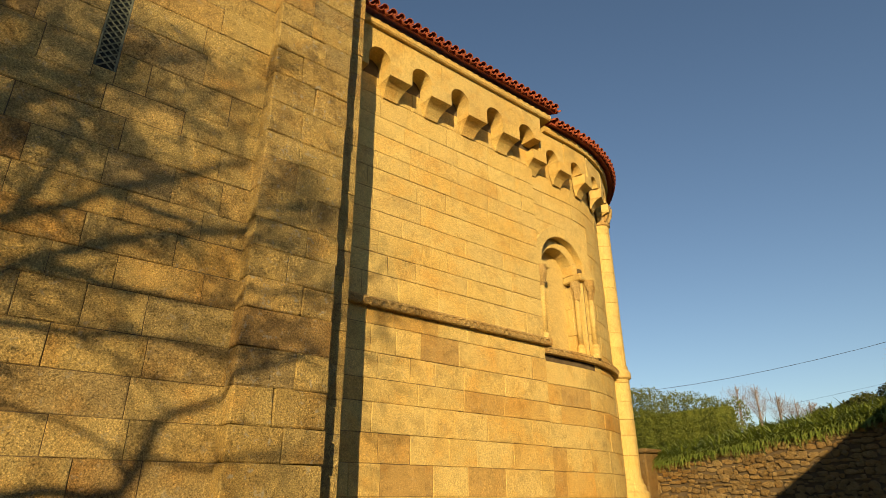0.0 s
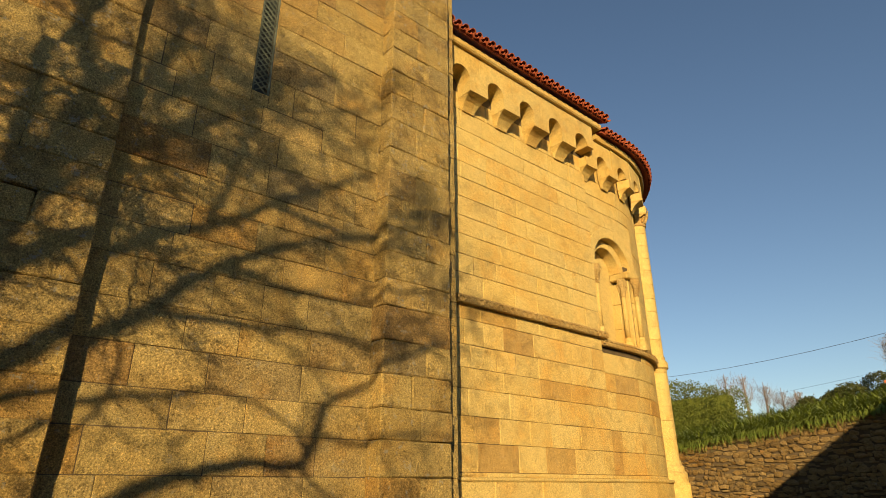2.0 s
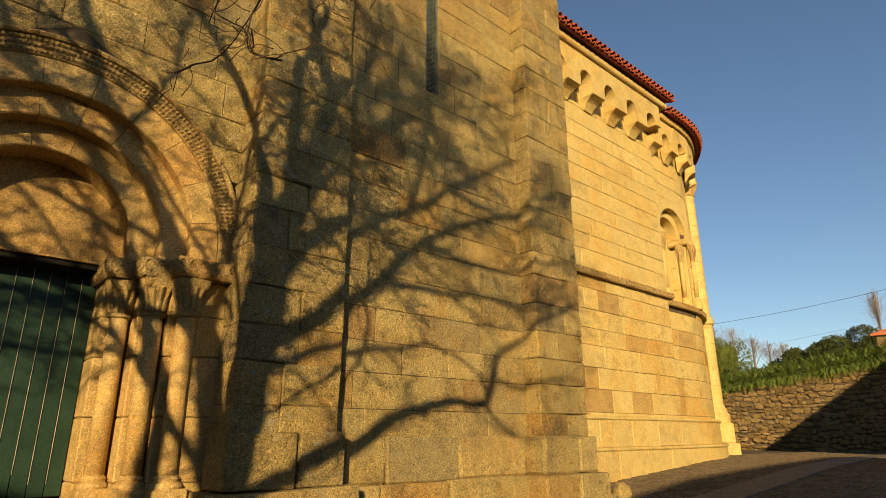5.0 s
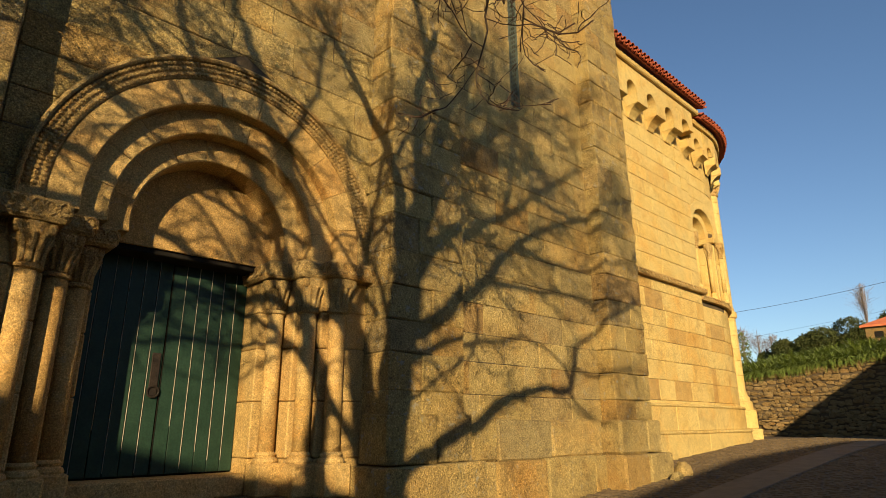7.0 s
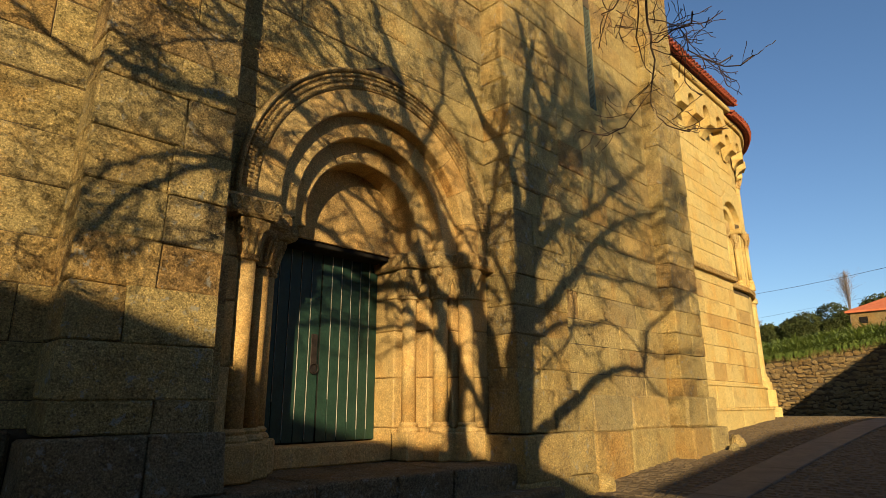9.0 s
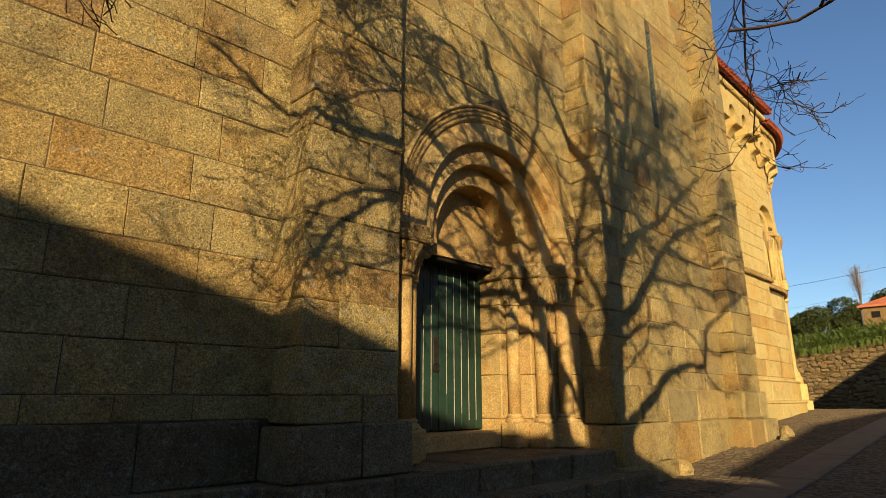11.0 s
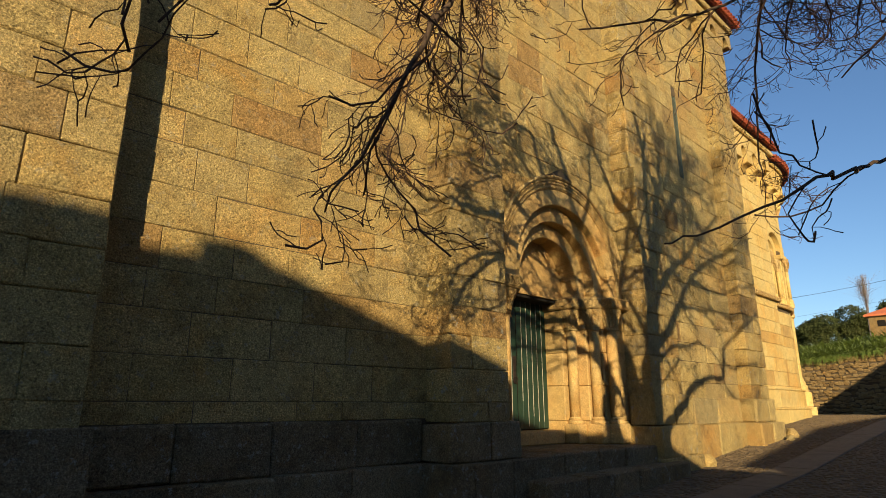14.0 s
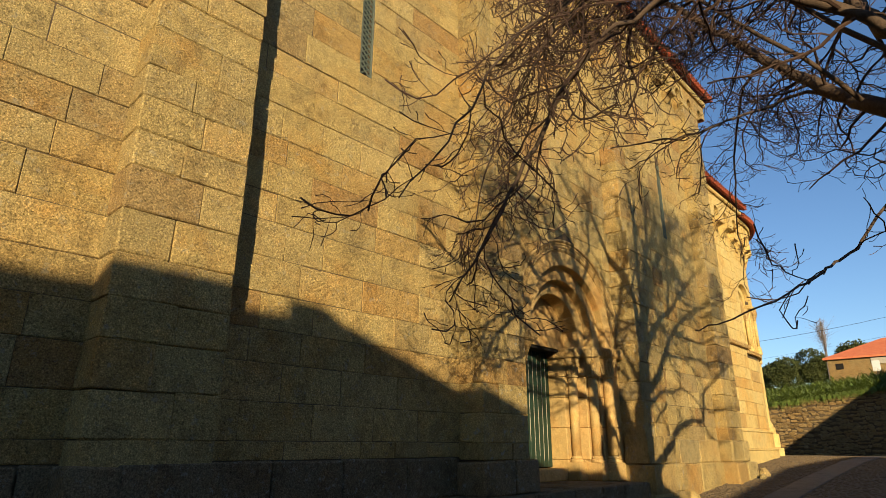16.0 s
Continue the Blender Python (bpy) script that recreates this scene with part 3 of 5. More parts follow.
# ---- chancel ----
YC, XC0, XC1 = 8.15, 4.2, 9.46
wall_4 = backing("wall_4", [box(4.0, XC1 - 0.01, YC + 0.012, YC + 8.2, -0.2, 10.1, 0)], "chancel wall of clean golden granite ashlar")
blocks(wall_4, 4.18, XC1, YC, 0.2, CHANCEL_Z, 1.62, 4.70, M_chancel_low, 51, wide=(0.45, 1.3), jut=0.006)
blocks(wall_4, 4.18, XC1, YC, 0.2, CHANCEL_Z, 4.70, 9.45, M_chancel, 52, wide=(0.6, 1.3), jut=0.005)
# apse: a straight stretch, then round
AX, AY, AR = 10.6, 12.55, 4.30


def apse_at(s, off=0.0):
    """Place and outward way at s metres along the apse's face from the chancel."""
    if s < AX - XC1:
        return Vector((XC1 + s, AY - AR - off, 0)), Vector((0, -1, 0))
    a = (s - (AX - XC1)) / AR
    d = Vector((math.sin(a), -math.cos(a), 0))
    return Vector((AX, AY, 0)) + d * (AR + off), d


WIN_S, WIN_W = 0.98, 1.5
APSE_LEN = 13.5


def apse_sweep(profile, s0=0.0, s1=APSE_LEN, n=70):
    """A moulding swept round the apse: profile of (outward, z), closed."""
    V, F = [], []
    m = len(profile)
    for i in range(n + 1):
        s = s0 + (s1 - s0) * i / n
        for off, z in profile:
            p, d = apse_at(s, off)
            V.append((p.x, p.y, z))
    for i in range(n):
        for j in range(m):
            k = (j + 1) % m
            F.append([i * m + j, (i + 1) * m + j, (i + 1) * m + k, i * m + k])
    F.append(list(range(m)))
    F.append([n * m + j for j in range(m)][::-1])
    return V, F


wall_5 = tagged(obj("wall_5", *merge([apse_sweep([(-0.016, 0.2), (-0.016, 10.0), (-0.9, 10.0), (-0.9, 0.2)], 0, WIN_S - WIN_W / 2),
                                      apse_sweep([(-0.016, 0.2), (-0.016, 10.0), (-0.9, 10.0), (-0.9, 0.2)], WIN_S + WIN_W / 2, APSE_LEN),
                                      apse_sweep([(-0.016, 0.2), (-0.016, 4.62), (-0.9, 4.62), (-0.9, 0.2)], WIN_S - WIN_W / 2, WIN_S + WIN_W / 2, 8),
                                      apse_sweep([(-0.016, 7.70), (-0.016, 10.0), (-0.9, 10.0), (-0.9, 7.70)], WIN_S - WIN_W / 2, WIN_S + WIN_W / 2, 8)]), M_mortar),
                "round apse wall of golden granite ashlar", "wall", kind="structure")


def curved_block(s0, s1, z0, z1, deep, jut, c=0.01, n=3):
    prof = [(jut - c, z0), (jut, z0 + c), (jut, z1 - c), (jut - c, z1), (-deep, z1), (-deep, z0)]
    return apse_sweep(prof, s0 + 0.003, s1 - 0.003, n)


rng = random.Random(61)
WSP = 6.68
for a, b in zip(CHANCEL_Z[:-1], CHANCEL_Z[1:]):
    lo, hi = max(a, 1.55), min(b, 9.4)
    if hi - lo < 0.06:
        continue
    s = 0.0
    first = True
    while s < 9.0:
        e = s + (rng.uniform(0.3, 0.8) if first else rng.uniform(0.6, 1.1))
        first = False
        wid = 0.0 if hi < 4.68 or lo > WSP + 1.0 else 0.90 if lo < WSP else math.sqrt(max(0, 1.0 - (lo - WSP) ** 2))
        for p, q in ([(s, e)] if not wid or e < WIN_S - wid or s > WIN_S + wid else [(s, min(e, WIN_S - wid)), (max(s, WIN_S + wid), e)]):
            if q - p > 0.06:
                obj("stone_block", *curved_block(p, q, lo + 0.003, hi - 0.003, 0.15, rng.uniform(-0.006, 0.006)), M_chancel if lo > 4.5 else M_chancel_low, wall_5)
        s = e


def onto(s, off=0.0, z=0.0):
    """Matrix: local x along the apse's face, local y inward, z up."""
    p, d = apse_at(s, off)
    t = Vector((-d.y, d.x, 0))
    return Matrix(((t.x, -d.x, 0, p.x), (t.y, -d.y, 0, p.y), (0, 0, 1, z), (0, 0, 0, 1)))


def lay(vf, m):
    return [tuple(m @ Vector(v)) for v in vf[0]], vf[1]


# apse window: recess, jambs, two columns a side, two arches
win = tagged(empty("window_3", apse_at(WIN_S)[0] + Vector((0, 0, 4.6))), "blind round-arched apse window with slender columns and carved capitals", "window", kind="structure")
WI = Matrix.Translation(-win.location)
WM = onto(WIN_S)


def wpart(name, vf, material, label="", smooth=False):
    o = obj(name, *lay(vf, WM), material, win, label, smooth)
    o.matrix_parent_inverse = WI
    return o


for r0, r1, y0, deep, n in ((0.76, 1.02, -0.012, 0.22, 9), (0.55, 0.77, 0.18, 0.5, 7)):
    for i in range(n):
        wpart("voussoir", ring_seg(0, WSP, r0, r1, y0, y0 + deep, math.pi * i / n, math.pi * (i + 1) / n, 4, 0.012), M_chancel)
n = 16
arc = [(-1.0 * math.cos(math.pi * i / n), WSP + 1.0 * math.sin(math.pi * i / n)) for i in range(n + 1)]
V = [(x, 0.012, z) for x, z in arc] + [(x * 1.0, 0.012, WSP + 1.25) for x, z in arc]
wpart("spandrel", (V, [[i, i + 1, n + 2 + i, n + 1 + i] for i in range(n)]), M_chancel)
wpart("recess_back", box(-0.75, 0.75, 0.50, 0.60, 4.6, 7.6, 0), M_chancel)
for s in (-1, 1):
    for z0, z1 in ((4.62, 5.2), (5.2, 5.85), (5.85, 6.4)):
        wpart("jamb_stone", box(*sorted((s * 0.56, s * 0.92)), 0.28, 0.62, z0 + 0.003, z1 - 0.003, 0.01), M_chancel)
        wpart("jamb_stone", box(*sorted((s * 0.76, s * 0.92)), 0.0, 0.3, z0 + 0.003, z1 - 0.003, 0.01), M_chancel)
    wpart("jamb_stone", box(*sorted((s * 0.69, s * 0.80)), 0.06, 0.3, 4.62, 6.5, 0.008), M_chancel)
    wpart("impost", box(*sorted((s * 0.54, s * 1.12)), -0.05, 0.5, 6.50, 6.68, 0.03), M_chancel, "moulded impost")
    for x, y in ((0.64, 0.20), (0.86, -0.04)):
        r = 0.062
        wpart("column_shaft", lathe([(r, 4.95), (r, 6.05)], s * x, y, 14), M_chancel, smooth=True)
        wpart("column_base", lathe([(r + 0.05, 4.62), (r + 0.05, 4.80), (r + 0.03, 4.84), (r + 0.04, 4.9), (r, 4.96)], s * x, y, 14), M_chancel)
        wpart("capital", merge([lathe([(r + 0.012, 6.03), (r + 0.015, 6.07), (r, 6.09), (r + 0.02, 6.2), (r + 0.06, 6.36), (r + 0.07, 6.51)], s * x, y, 14)]
                               + [tube([(s * x + (r + 0.01) * math.cos(t), y + (r + 0.01) * math.sin(t), 6.1), (s * x + (r + 0.05) * math.cos(t + 0.3), y + (r + 0.05) * math.sin(t + 0.3), 6.25),
                                        (s * x + (r + 0.075) * math.cos(t), y + (r + 0.075) * math.sin(t), 6.38)], [0.012, 0.016, 0.01], 5) for t in [2 * math.pi * q / 8 for q in range(8)]]), M_carve, "carved capital")

# engaged apse columns
for s in (AX - XC1 + math.radians(35.5) * AR, AX - XC1 + math.radians(105) * AR):
    m = onto(s, 0.08)
    col = tagged(empty("apse_column", m.translation + Vector((0, 0, 0.5))), "tall engaged granite half-column on the apse wall", "column", group="apse columns")
    ci = Matrix.Translation(-col.location)
    zs = [2.1] + [z for z in CHANCEL_Z if 2.3 < z < 8.6] + [8.75]
    for z0, z1 in zip(zs[:-1], zs[1:]):
        r = 0.25 if z0 > 4.5 else 0.275
        o = obj("drum", *lay(lathe([(r - 0.008, z0 + 0.002), (r, z0 + 0.012), (r, z1 - 0.012), (r - 0.008, z1 - 0.002)], 0, 0, 20), m), M_chancel, col)
        o.matrix_parent_inverse = ci
    for nm, pr, mt in (("column_base", [(0.42, 1.55), (0.42, 1.80), (0.36, 1.85), (0.36, 1.95), (0.31, 2.0), (0.3, 2.1)], M_chancel),
                       ("collar", [(0.29, 4.46), (0.33, 4.5), (0.33, 4.64), (0.29, 4.7)], M_chancel),
                       ("capital", [(0.26, 8.74), (0.29, 8.77), (0.29, 8.81), (0.26, 8.85), (0.28, 9.05), (0.36, 9.28), (0.38, 9.36)], M_carve)):
        vf = lathe(pr, 0, 0, 20)
        if nm == "capital":
            vf = merge([vf] + [tube([(0.27 * math.cos(t), 0.27 * math.sin(t), 8.86), (0.33 * math.cos(t + 0.2), 0.33 * math.sin(t + 0.2), 9.06), (0.40 * math.cos(t), 0.40 * math.sin(t), 9.26)], [0.03, 0.045, 0.02], 5) for t in [2 * math.pi * q / 10 for q in range(10)]])
        o = obj(nm, *lay(vf, m), mt, col)
        o.matrix_parent_inverse = ci
    o = obj("pedestal", *lay(merge([box(-0.5, 0.5, -0.48, 0.3, 0.2, 1.0, 0.03), box(-0.42, 0.42, -0.4, 0.3, 1.0, 1.56, 0.03)]), m), M_chancel, col)
    o.matrix_parent_inverse = ci

# plinths of chancel and apse
def line_plinth(parent):
    rng = random.Random(71)
    for z0, z1, out in ((0.1, 1.0, 0.24), (1.0, 1.62, 0.12)):
        x = 4.05
        while x < XC1 + out:
            e = min(XC1 + out, x + rng.uniform(0.7, 1.4))
            if XC1 + out - e < 0.3:
                e = XC1 + out
            o = obj("stone_block", *chamfer_box(x + 0.003, e - 0.003, YC - out + rng.uniform(-0.006, 0.006), YC + 0.3, z0, z1 - 0.07, 0.012, 0.005, rng), M_chancel, parent)
            x = e
        obj("moulding", *box(4.05, XC1 + out + 0.03, YC - out - 0.03, YC + 0.3, z1 - 0.07, z1, 0.022), M_chancel, parent)
        s = out + 0.02
        while s < 8:
            e = s + rng.uniform(0.6, 1.2)
            obj("stone_block", *curved_block(s, e, z0, z1 - 0.07, 0.2, out - 0.02 + rng.uniform(-0.006, 0.006), 0.012), M_chancel, parent)
            s = e
        obj("moulding", *apse_sweep([(out, z1 - 0.07), (out + 0.02, z1 - 0.04), (out, z1), (-0.1, z1), (-0.1, z1 - 0.07)], out, 12, 50), M_chancel, parent)


pl = tagged(empty("plinth", (0, 0, 0)), "moulded double plinth of pale golden granite", "plinth")
line_plinth(pl)

# carved string course
band = tagged(empty("string_course", (0, 0, 0)), "projecting string course carved with looped foliage", "string course")
x = 4.2
rng = random.Random(72)
while x < XC1 + 0.12:
    e = min(XC1 + 0.14, x + rng.uniform(0.8, 1.2))
    b = obj("band_stone", *box(x + 0.002, e - 0.002, YC - 0.13, YC + 0.15, 4.64, 4.80, 0.03), M_carve, band)
    x = e
loops = []
X = 4.3
while X < XC1 + 0.05:
    pts = [(X + 0.085 * math.cos(t), YC - 0.138, 4.685 + 0.075 * math.sin(t)) for t in [math.pi * q / 6 for q in range(7)]]
    loops.append(tube(pts, [0.018] * 7, 5))
    loops.append(tube([(X - 0.03, YC - 0.12, 4.655), (X + 0.03, YC - 0.12, 4.655)], [0.016, 0.016], 5))
    X += 0.17
obj("loop_carving", *merge(loops), M_carve, band)
obj("band_stone", *apse_sweep([(0.10, 4.50), (0.13, 4.54), (0.10, 4.66), (-0.1, 4.66), (-0.1, 4.50)], 0.0, 11, 60), M_carve, band)
loops = []
s = 0.15
while s < 6.0:
    m = onto(s, 0.122)
    loops.append(lay(tube([(0.085 * math.cos(t), -0.01 * math.sin(t), 4.56 + 0.06 * math.sin(t)) for t in [math.pi * q / 6 for q in range(7)]], [0.018] * 7, 5), m))
    loops.append(lay(tube([(-0.03, 0.0, 4.515), (0.03, 0.0, 4.515)], [0.016, 0.016], 5), m))
    s += 0.17
obj("loop_carving", *merge(loops), M_carve, band)


# ---- corbel tables ----
def arch_stone(w, h, r, deep):
    """A slab w wide and h high with a half-round cut in its lower edge; front at y 0, corbel lines at its ends."""
    n = 10
    arc = [(-r * math.cos(math.pi * i / n), r * math.sin(math.pi * i / n)) for i in range(n + 1)]
    V = [(x, 0, z) for x, z in arc] + [(x, deep, z) for x, z in arc]
    top = [(x * (w / 2 / r), 0, h) for x, z in arc]
    V += top + [(x, deep, z) for x, y, z in top]
    m = n + 1
    V += [(-w / 2, 0, 0), (w / 2, 0, 0), (-w / 2, deep, 0), (w / 2, deep, 0)]
    F = []
    for i in range(n):
        F.append([i, i + 1, 2 * m + i + 1, 2 * m + i])
        F.append([i + 1, i, m + i, m + i + 1])
        F.append([2 * m + i, 2 * m + i + 1, 3 * m + i + 1, 3 * m + i])
    a, b, c, d = 4 * m, 4 * m + 1, 4 * m + 2, 4 * m + 3
    F += [[a, 0, 2 * m], [n, b, 2 * m + n], [a, c, m, 0], [n, m + n, d, b], [a, 2 * m, 3 * m, c], [b, d, 3 * m + n, 2 * m + n]]
    return V, F


def corbel(w, h, deep):
    """A corbel block: upright faces, then a hollow underside that draws in to a narrow foot on the wall."""
    prof = [(deep, 0.0, 0.62), (deep * 0.90, 0.0, 0.62), (deep * 0.80, h * 0.14, 0.66), (deep * 0.58, h * 0.32, 0.78), (deep * 0.28, h * 0.44, 0.90), (0.0, h * 0.50, 1.0), (0.0, h, 1.0), (deep, h, 1.0)]
    m = len(prof)
    V = [(-w / 2 * k, y, z) for y, z, k in prof] + [(w / 2 * k, y, z) for y, z, k in prof] + [(-w / 2, deep, h * 0.5), (w / 2, deep, h * 0.5)]
    F = [[i, (i + 1) % m, m + (i + 1) % m, m + i] for i in range(m)]
    a, b = 2 * m, 2 * m + 1
    F += [[5, a, 7, 6], [m + 5, m + 6, m + 7, b]]
    F += [[i, a, i + 1] for i in range(5)] + [[m + i, m + i + 1, b] for i in range(5)]
    return V, F


def corbel_table(name, mats, spacing, z, depth, r, material, label, h=0.62, ch=0.5):
    t = tagged(empty(name, (0, 0, 0)), label, "corbel table")
    for m in mats:
        obj("corbel", *lay(corbel(spacing * 0.52, ch, depth), m @ Matrix.Translation((-spacing / 2, -depth - 0.002, z - ch))), material, t)
        obj("arch_stone", *lay(arch_stone(spacing - 0.006, h, r, depth), m @ Matrix.Translation((0, -depth, z))), material, t)
    return t


SP = 1.02
corbel_table("corbel_table", [Matrix.Translation((4.32 + SP * i + SP / 2, YC, 0)) for i in range(5)], SP, 9.50, 0.40, 0.25, M_chancel, "row of small round arches on hollow corbels under the chancel eave", h=0.68, ch=0.55)
corbel_table("corbel_table", [onto(0.05 + 0.45 + 0.9 * i) for i in range(11)], 0.9, 9.33, 0.34, 0.22, M_chancel, "row of small round arches on hollow corbels under the apse eave", h=0.6)
corbel_table("corbel_table", [Matrix.Translation((-1.1 + 0.95 * i + 0.475, YS, 0)) for i in range(-7, 6)], 0.95, 12.1, 0.30, 0.22, M_nave, "row of small round arches on corbels under the nave eave", h=0.5, ch=0.4)
cornice = tagged(obj("cornice", *box(4.2, 9.75, YC - 0.5, YC + 0.3, 10.17, 10.34, 0.03), M_chancel), "plain granite cornice under the chancel roof", "cornice")
cornice2 = tagged(obj("cornice", *apse_sweep([(0.42, 9.95), (0.44, 10.0), (0.44, 10.09), (-0.2, 10.09), (-0.2, 9.95)], 0.2, 12, 60), M_chancel), "plain granite cornice under the round apse roof", "cornice")
cornice3 = tagged(obj("cornice", *box(-8.0, 4.6, YS - 0.40, YS + 0.5, 12.6, 12.8, 0.03), M_nave), "plain granite cornice under the nave roof", "cornice")


# ---- tiled roofs ----
def roof_tile(length, r0, r1, up=True):
    """A curved clay tile lying along +y, rising with the roof; a half pipe with thickness."""
    n, V, F = 6, [], []
    for y, r in ((0.0, r0), (length, r1)):
        for th in (0.0, 0.014):
            for i in range(n + 1):
                a = math.pi * i / n
                V.append(((r - th) * math.cos(a), y, (r - th) * math.sin(a) * (1 if up else -1)))
    m = n + 1
    for i in range(n):
        F.append([i, i + 1, 2 * m + i + 1, 2 * m + i])
        F.append([m + i + 1, m + i, 3 * m + i, 3 * m + i + 1])
        F.append([i + 1, i, m + i, m + i + 1])
    return V, F


def tiled_roof(name, label, spots, rows, pitch, sheet):
    rf = tagged(obj(name, sheet[0], sheet[1], M_tile), label, "roof", kind="structure")
    cover = mesh_from("cover_tile", *roof_tile(0.46, 0.085, 0.07), M_tile, True)
    pan = mesh_from("pan_tile", *roof_tile(0.46, 0.085, 0.10, False), M_tile, True)
    rng = random.Random(81)
    for m in spots:
        for k in range(rows):
            for me, dx, dz in ((cover, 0.0, 0.07), (pan, 0.1, 0.06)):
                o = new(me.name, me)
                o.parent = rf
                o.matrix_basis = m @ Matrix.Translation((dx, k * 0.40 * math.cos(pitch), k * 0.40 * math.sin(pitch) + dz + rng.uniform(-0.006, 0.006))) @ Matrix.Rotation(pitch - 0.05 + rng.uniform(-0.02, 0.02), 4, "X") @ Matrix.Rotation(rng.uniform(-0.04, 0.04), 4, "Z")
    return rf


PITCH = radians(24)
def roof_sheet(x0, x1, y0, y1, z0):
    z1 = z0 + (y1 - y0) * math.tan(PITCH)
    return [(x0, y0, z0), (x1, y0, z0), (x1, y1, z1), (x0, y1, z1), (x0, y0, z0 + 0.05), (x1, y0, z0 + 0.05), (x1, y1, z1 + 0.05), (x0, y1, z1 + 0.05)], \
        [[0, 3, 2, 1], [4, 5, 6, 7], [0, 1, 5, 4], [1, 2, 6, 5], [2, 3, 7, 6], [3, 0, 4, 7]]


tiled_roof("roof_chancel", "red curved clay tiles on the chancel roof", [Matrix.Translation((4.3 + 0.2 * i, YC - 0.72, 10.37)) for i in range(28)], 2, PITCH, roof_sheet(4.2, 9.85, YC - 0.62, YC + 4.2, 10.36))
tiled_roof("roof_nave", "red curved clay tiles on the nave roof", [Matrix.Translation((-4.0 + 0.2 * i, YS - 0.62, 12.83)) for i in range(44)], 2, PITCH, roof_sheet(-24, 4.75, YS - 0.52, YS + 6, 12.82))
ap_V, ap_F = apse_sweep([(0.58, 10.10), (0.58, 10.15), (-4.2, 10.15 + 4.78 * 0.42), (-4.2, 10.10 + 4.78 * 0.42)], 0.3, APSE_LEN, 60)
tiled_roof("roof_apse", "red curved clay tiles on the round apse roof", [onto(0.4 + 0.2 * i, 0.68) @ Matrix.Translation((0, 0, 10.11)) for i in range(44)], 2, PITCH, (ap_V, ap_F))
gable = tagged(obj("wall_6", *merge([box(4.0, 4.18, YS + 0.02, 20, 8, EAVE, 0)]), M_mortar), "nave end wall above the chancel roof", "wall", kind="structure")

# ---- bank behind the retaining wall, wall, plants ----
WX = 21.2


def wall_top(y):
    return 2.95 - 0.112 * (y - 12.6)


def bank_z(x, y):
    base = wall_top(max(-30, min(16, y))) - 0.05
    return base + float(np.interp(x, [WX, 23, 26, 35, 60, 100, 300, 1200], [0, 0.35, 1.05, 2.0, 3.9, 7.4, 10.0, 10.0]))


bx_ = [WX + 0.35, 22.2, 23, 24.5, 26, 30, 35, 45, 60, 80, 100, 160, 300, 1200]
by_ = [-1200, -300, -100, -40, -20, -10, -4, 0, 3, 6, 9, 12, 14, 18, 24, 32, 45, 70, 120, 300, 1200]
V = [(x, y, bank_z(x, y)) for x in bx_ for y in by_]
n = len(by_)
F = [[i * n + j, (i + 1) * n + j, (i + 1) * n + j + 1, i * n + j + 1] for i in range(len(bx_) - 1) for j in range(n - 1)]
tagged(obj("ground_bank", V, F, M_grass), "grassy slope rising behind the retaining wall", "ground", kind="structure")

rwall = tagged(obj("wall_7", *merge([box(WX + 0.08, WX + 0.5, -30, 14.2, -0.2, 1.6, 0)]
                                    + [box(WX + 0.05, WX + 0.5, y, y + 1, 1.4, wall_top(y + 1) - 0.06, 0) for y in range(-30, 14)]), M_mortar),
               "old retaining wall of rough brown fieldstones", "wall", kind="structure")
rng = random.Random(91)


def field_stone(y0, y1, z0, z1):
    """A rough angular stone with a broken, nearly flat face."""
    ym, zm = (y0 + y1) / 2, (z0 + z1) / 2
    n = rng.choice((5, 6, 6, 7))
    turn = rng.uniform(0, 2 * math.pi)
    pts = []
    for k in range(n):
        a = turn + 2 * math.pi * (k + rng.uniform(-0.22, 0.22)) / n
        sx, sz = math.cos(a), math.sin(a)
        q = max(abs(sx), abs(sz)) ** 0.8
        pts.append((ym + (y1 - y0) / 2 * sx / q * rng.uniform(0.98, 1.14), zm + (z1 - z0) / 2 * sz / q * rng.uniform(0.98, 1.14)))
    out = rng.uniform(-0.01, 0.035)
    V = [(WX + 0.09, y, z) for y, z in pts] + [(WX + 0.02 - out, y, z) for y, z in pts] + [(WX - out + rng.uniform(-0.012, 0.012), ym + (y - ym) * 0.88, zm + (z - zm) * 0.84) for y, z in pts]
    F = []
    for k in range(n):
        m = (k + 1) % n
        F += [[k, m, n + m, n + k], [n + k, n + m, 2 * n + m, 2 * n + k]]
    V.append((WX - out - rng.uniform(0.0, 0.02), ym, zm))
    F += [[2 * n + k, 2 * n + (k + 1) % n, 3 * n] for k in range(n)]
    return V, [f[::-1] for f in F]


near, rest = [], []
z = 0.35
while z < 5.6:
    h = rng.uniform(0.11, 0.22)
    y = -16.0
    while y < 14.2:
        w = rng.uniform(0.11, 0.40)
        top = min(z + h * rng.uniform(0.85, 1.1), wall_top(y) - 0.02)
        if top - z > 0.07:
            dz = 0.07 * math.sin(y * 1.7 + z * 2.3) + 0.05 * math.sin(y * 4.1 - z * 5.0) + rng.uniform(-0.03, 0.03)
            if z + dz > 0.2 and top + dz < wall_top(y) - 0.02:
                (near if 8.6 < y < 14 else rest).append((y, y + w - 0.015, z + dz, top - 0.012 + dz + rng.uniform(-0.04, 0.03)))
        y += w
    z += h
rng.shuffle(near)
for s in near[:300]:
    obj("wall_stone", *field_stone(*s), M_field, rwall)
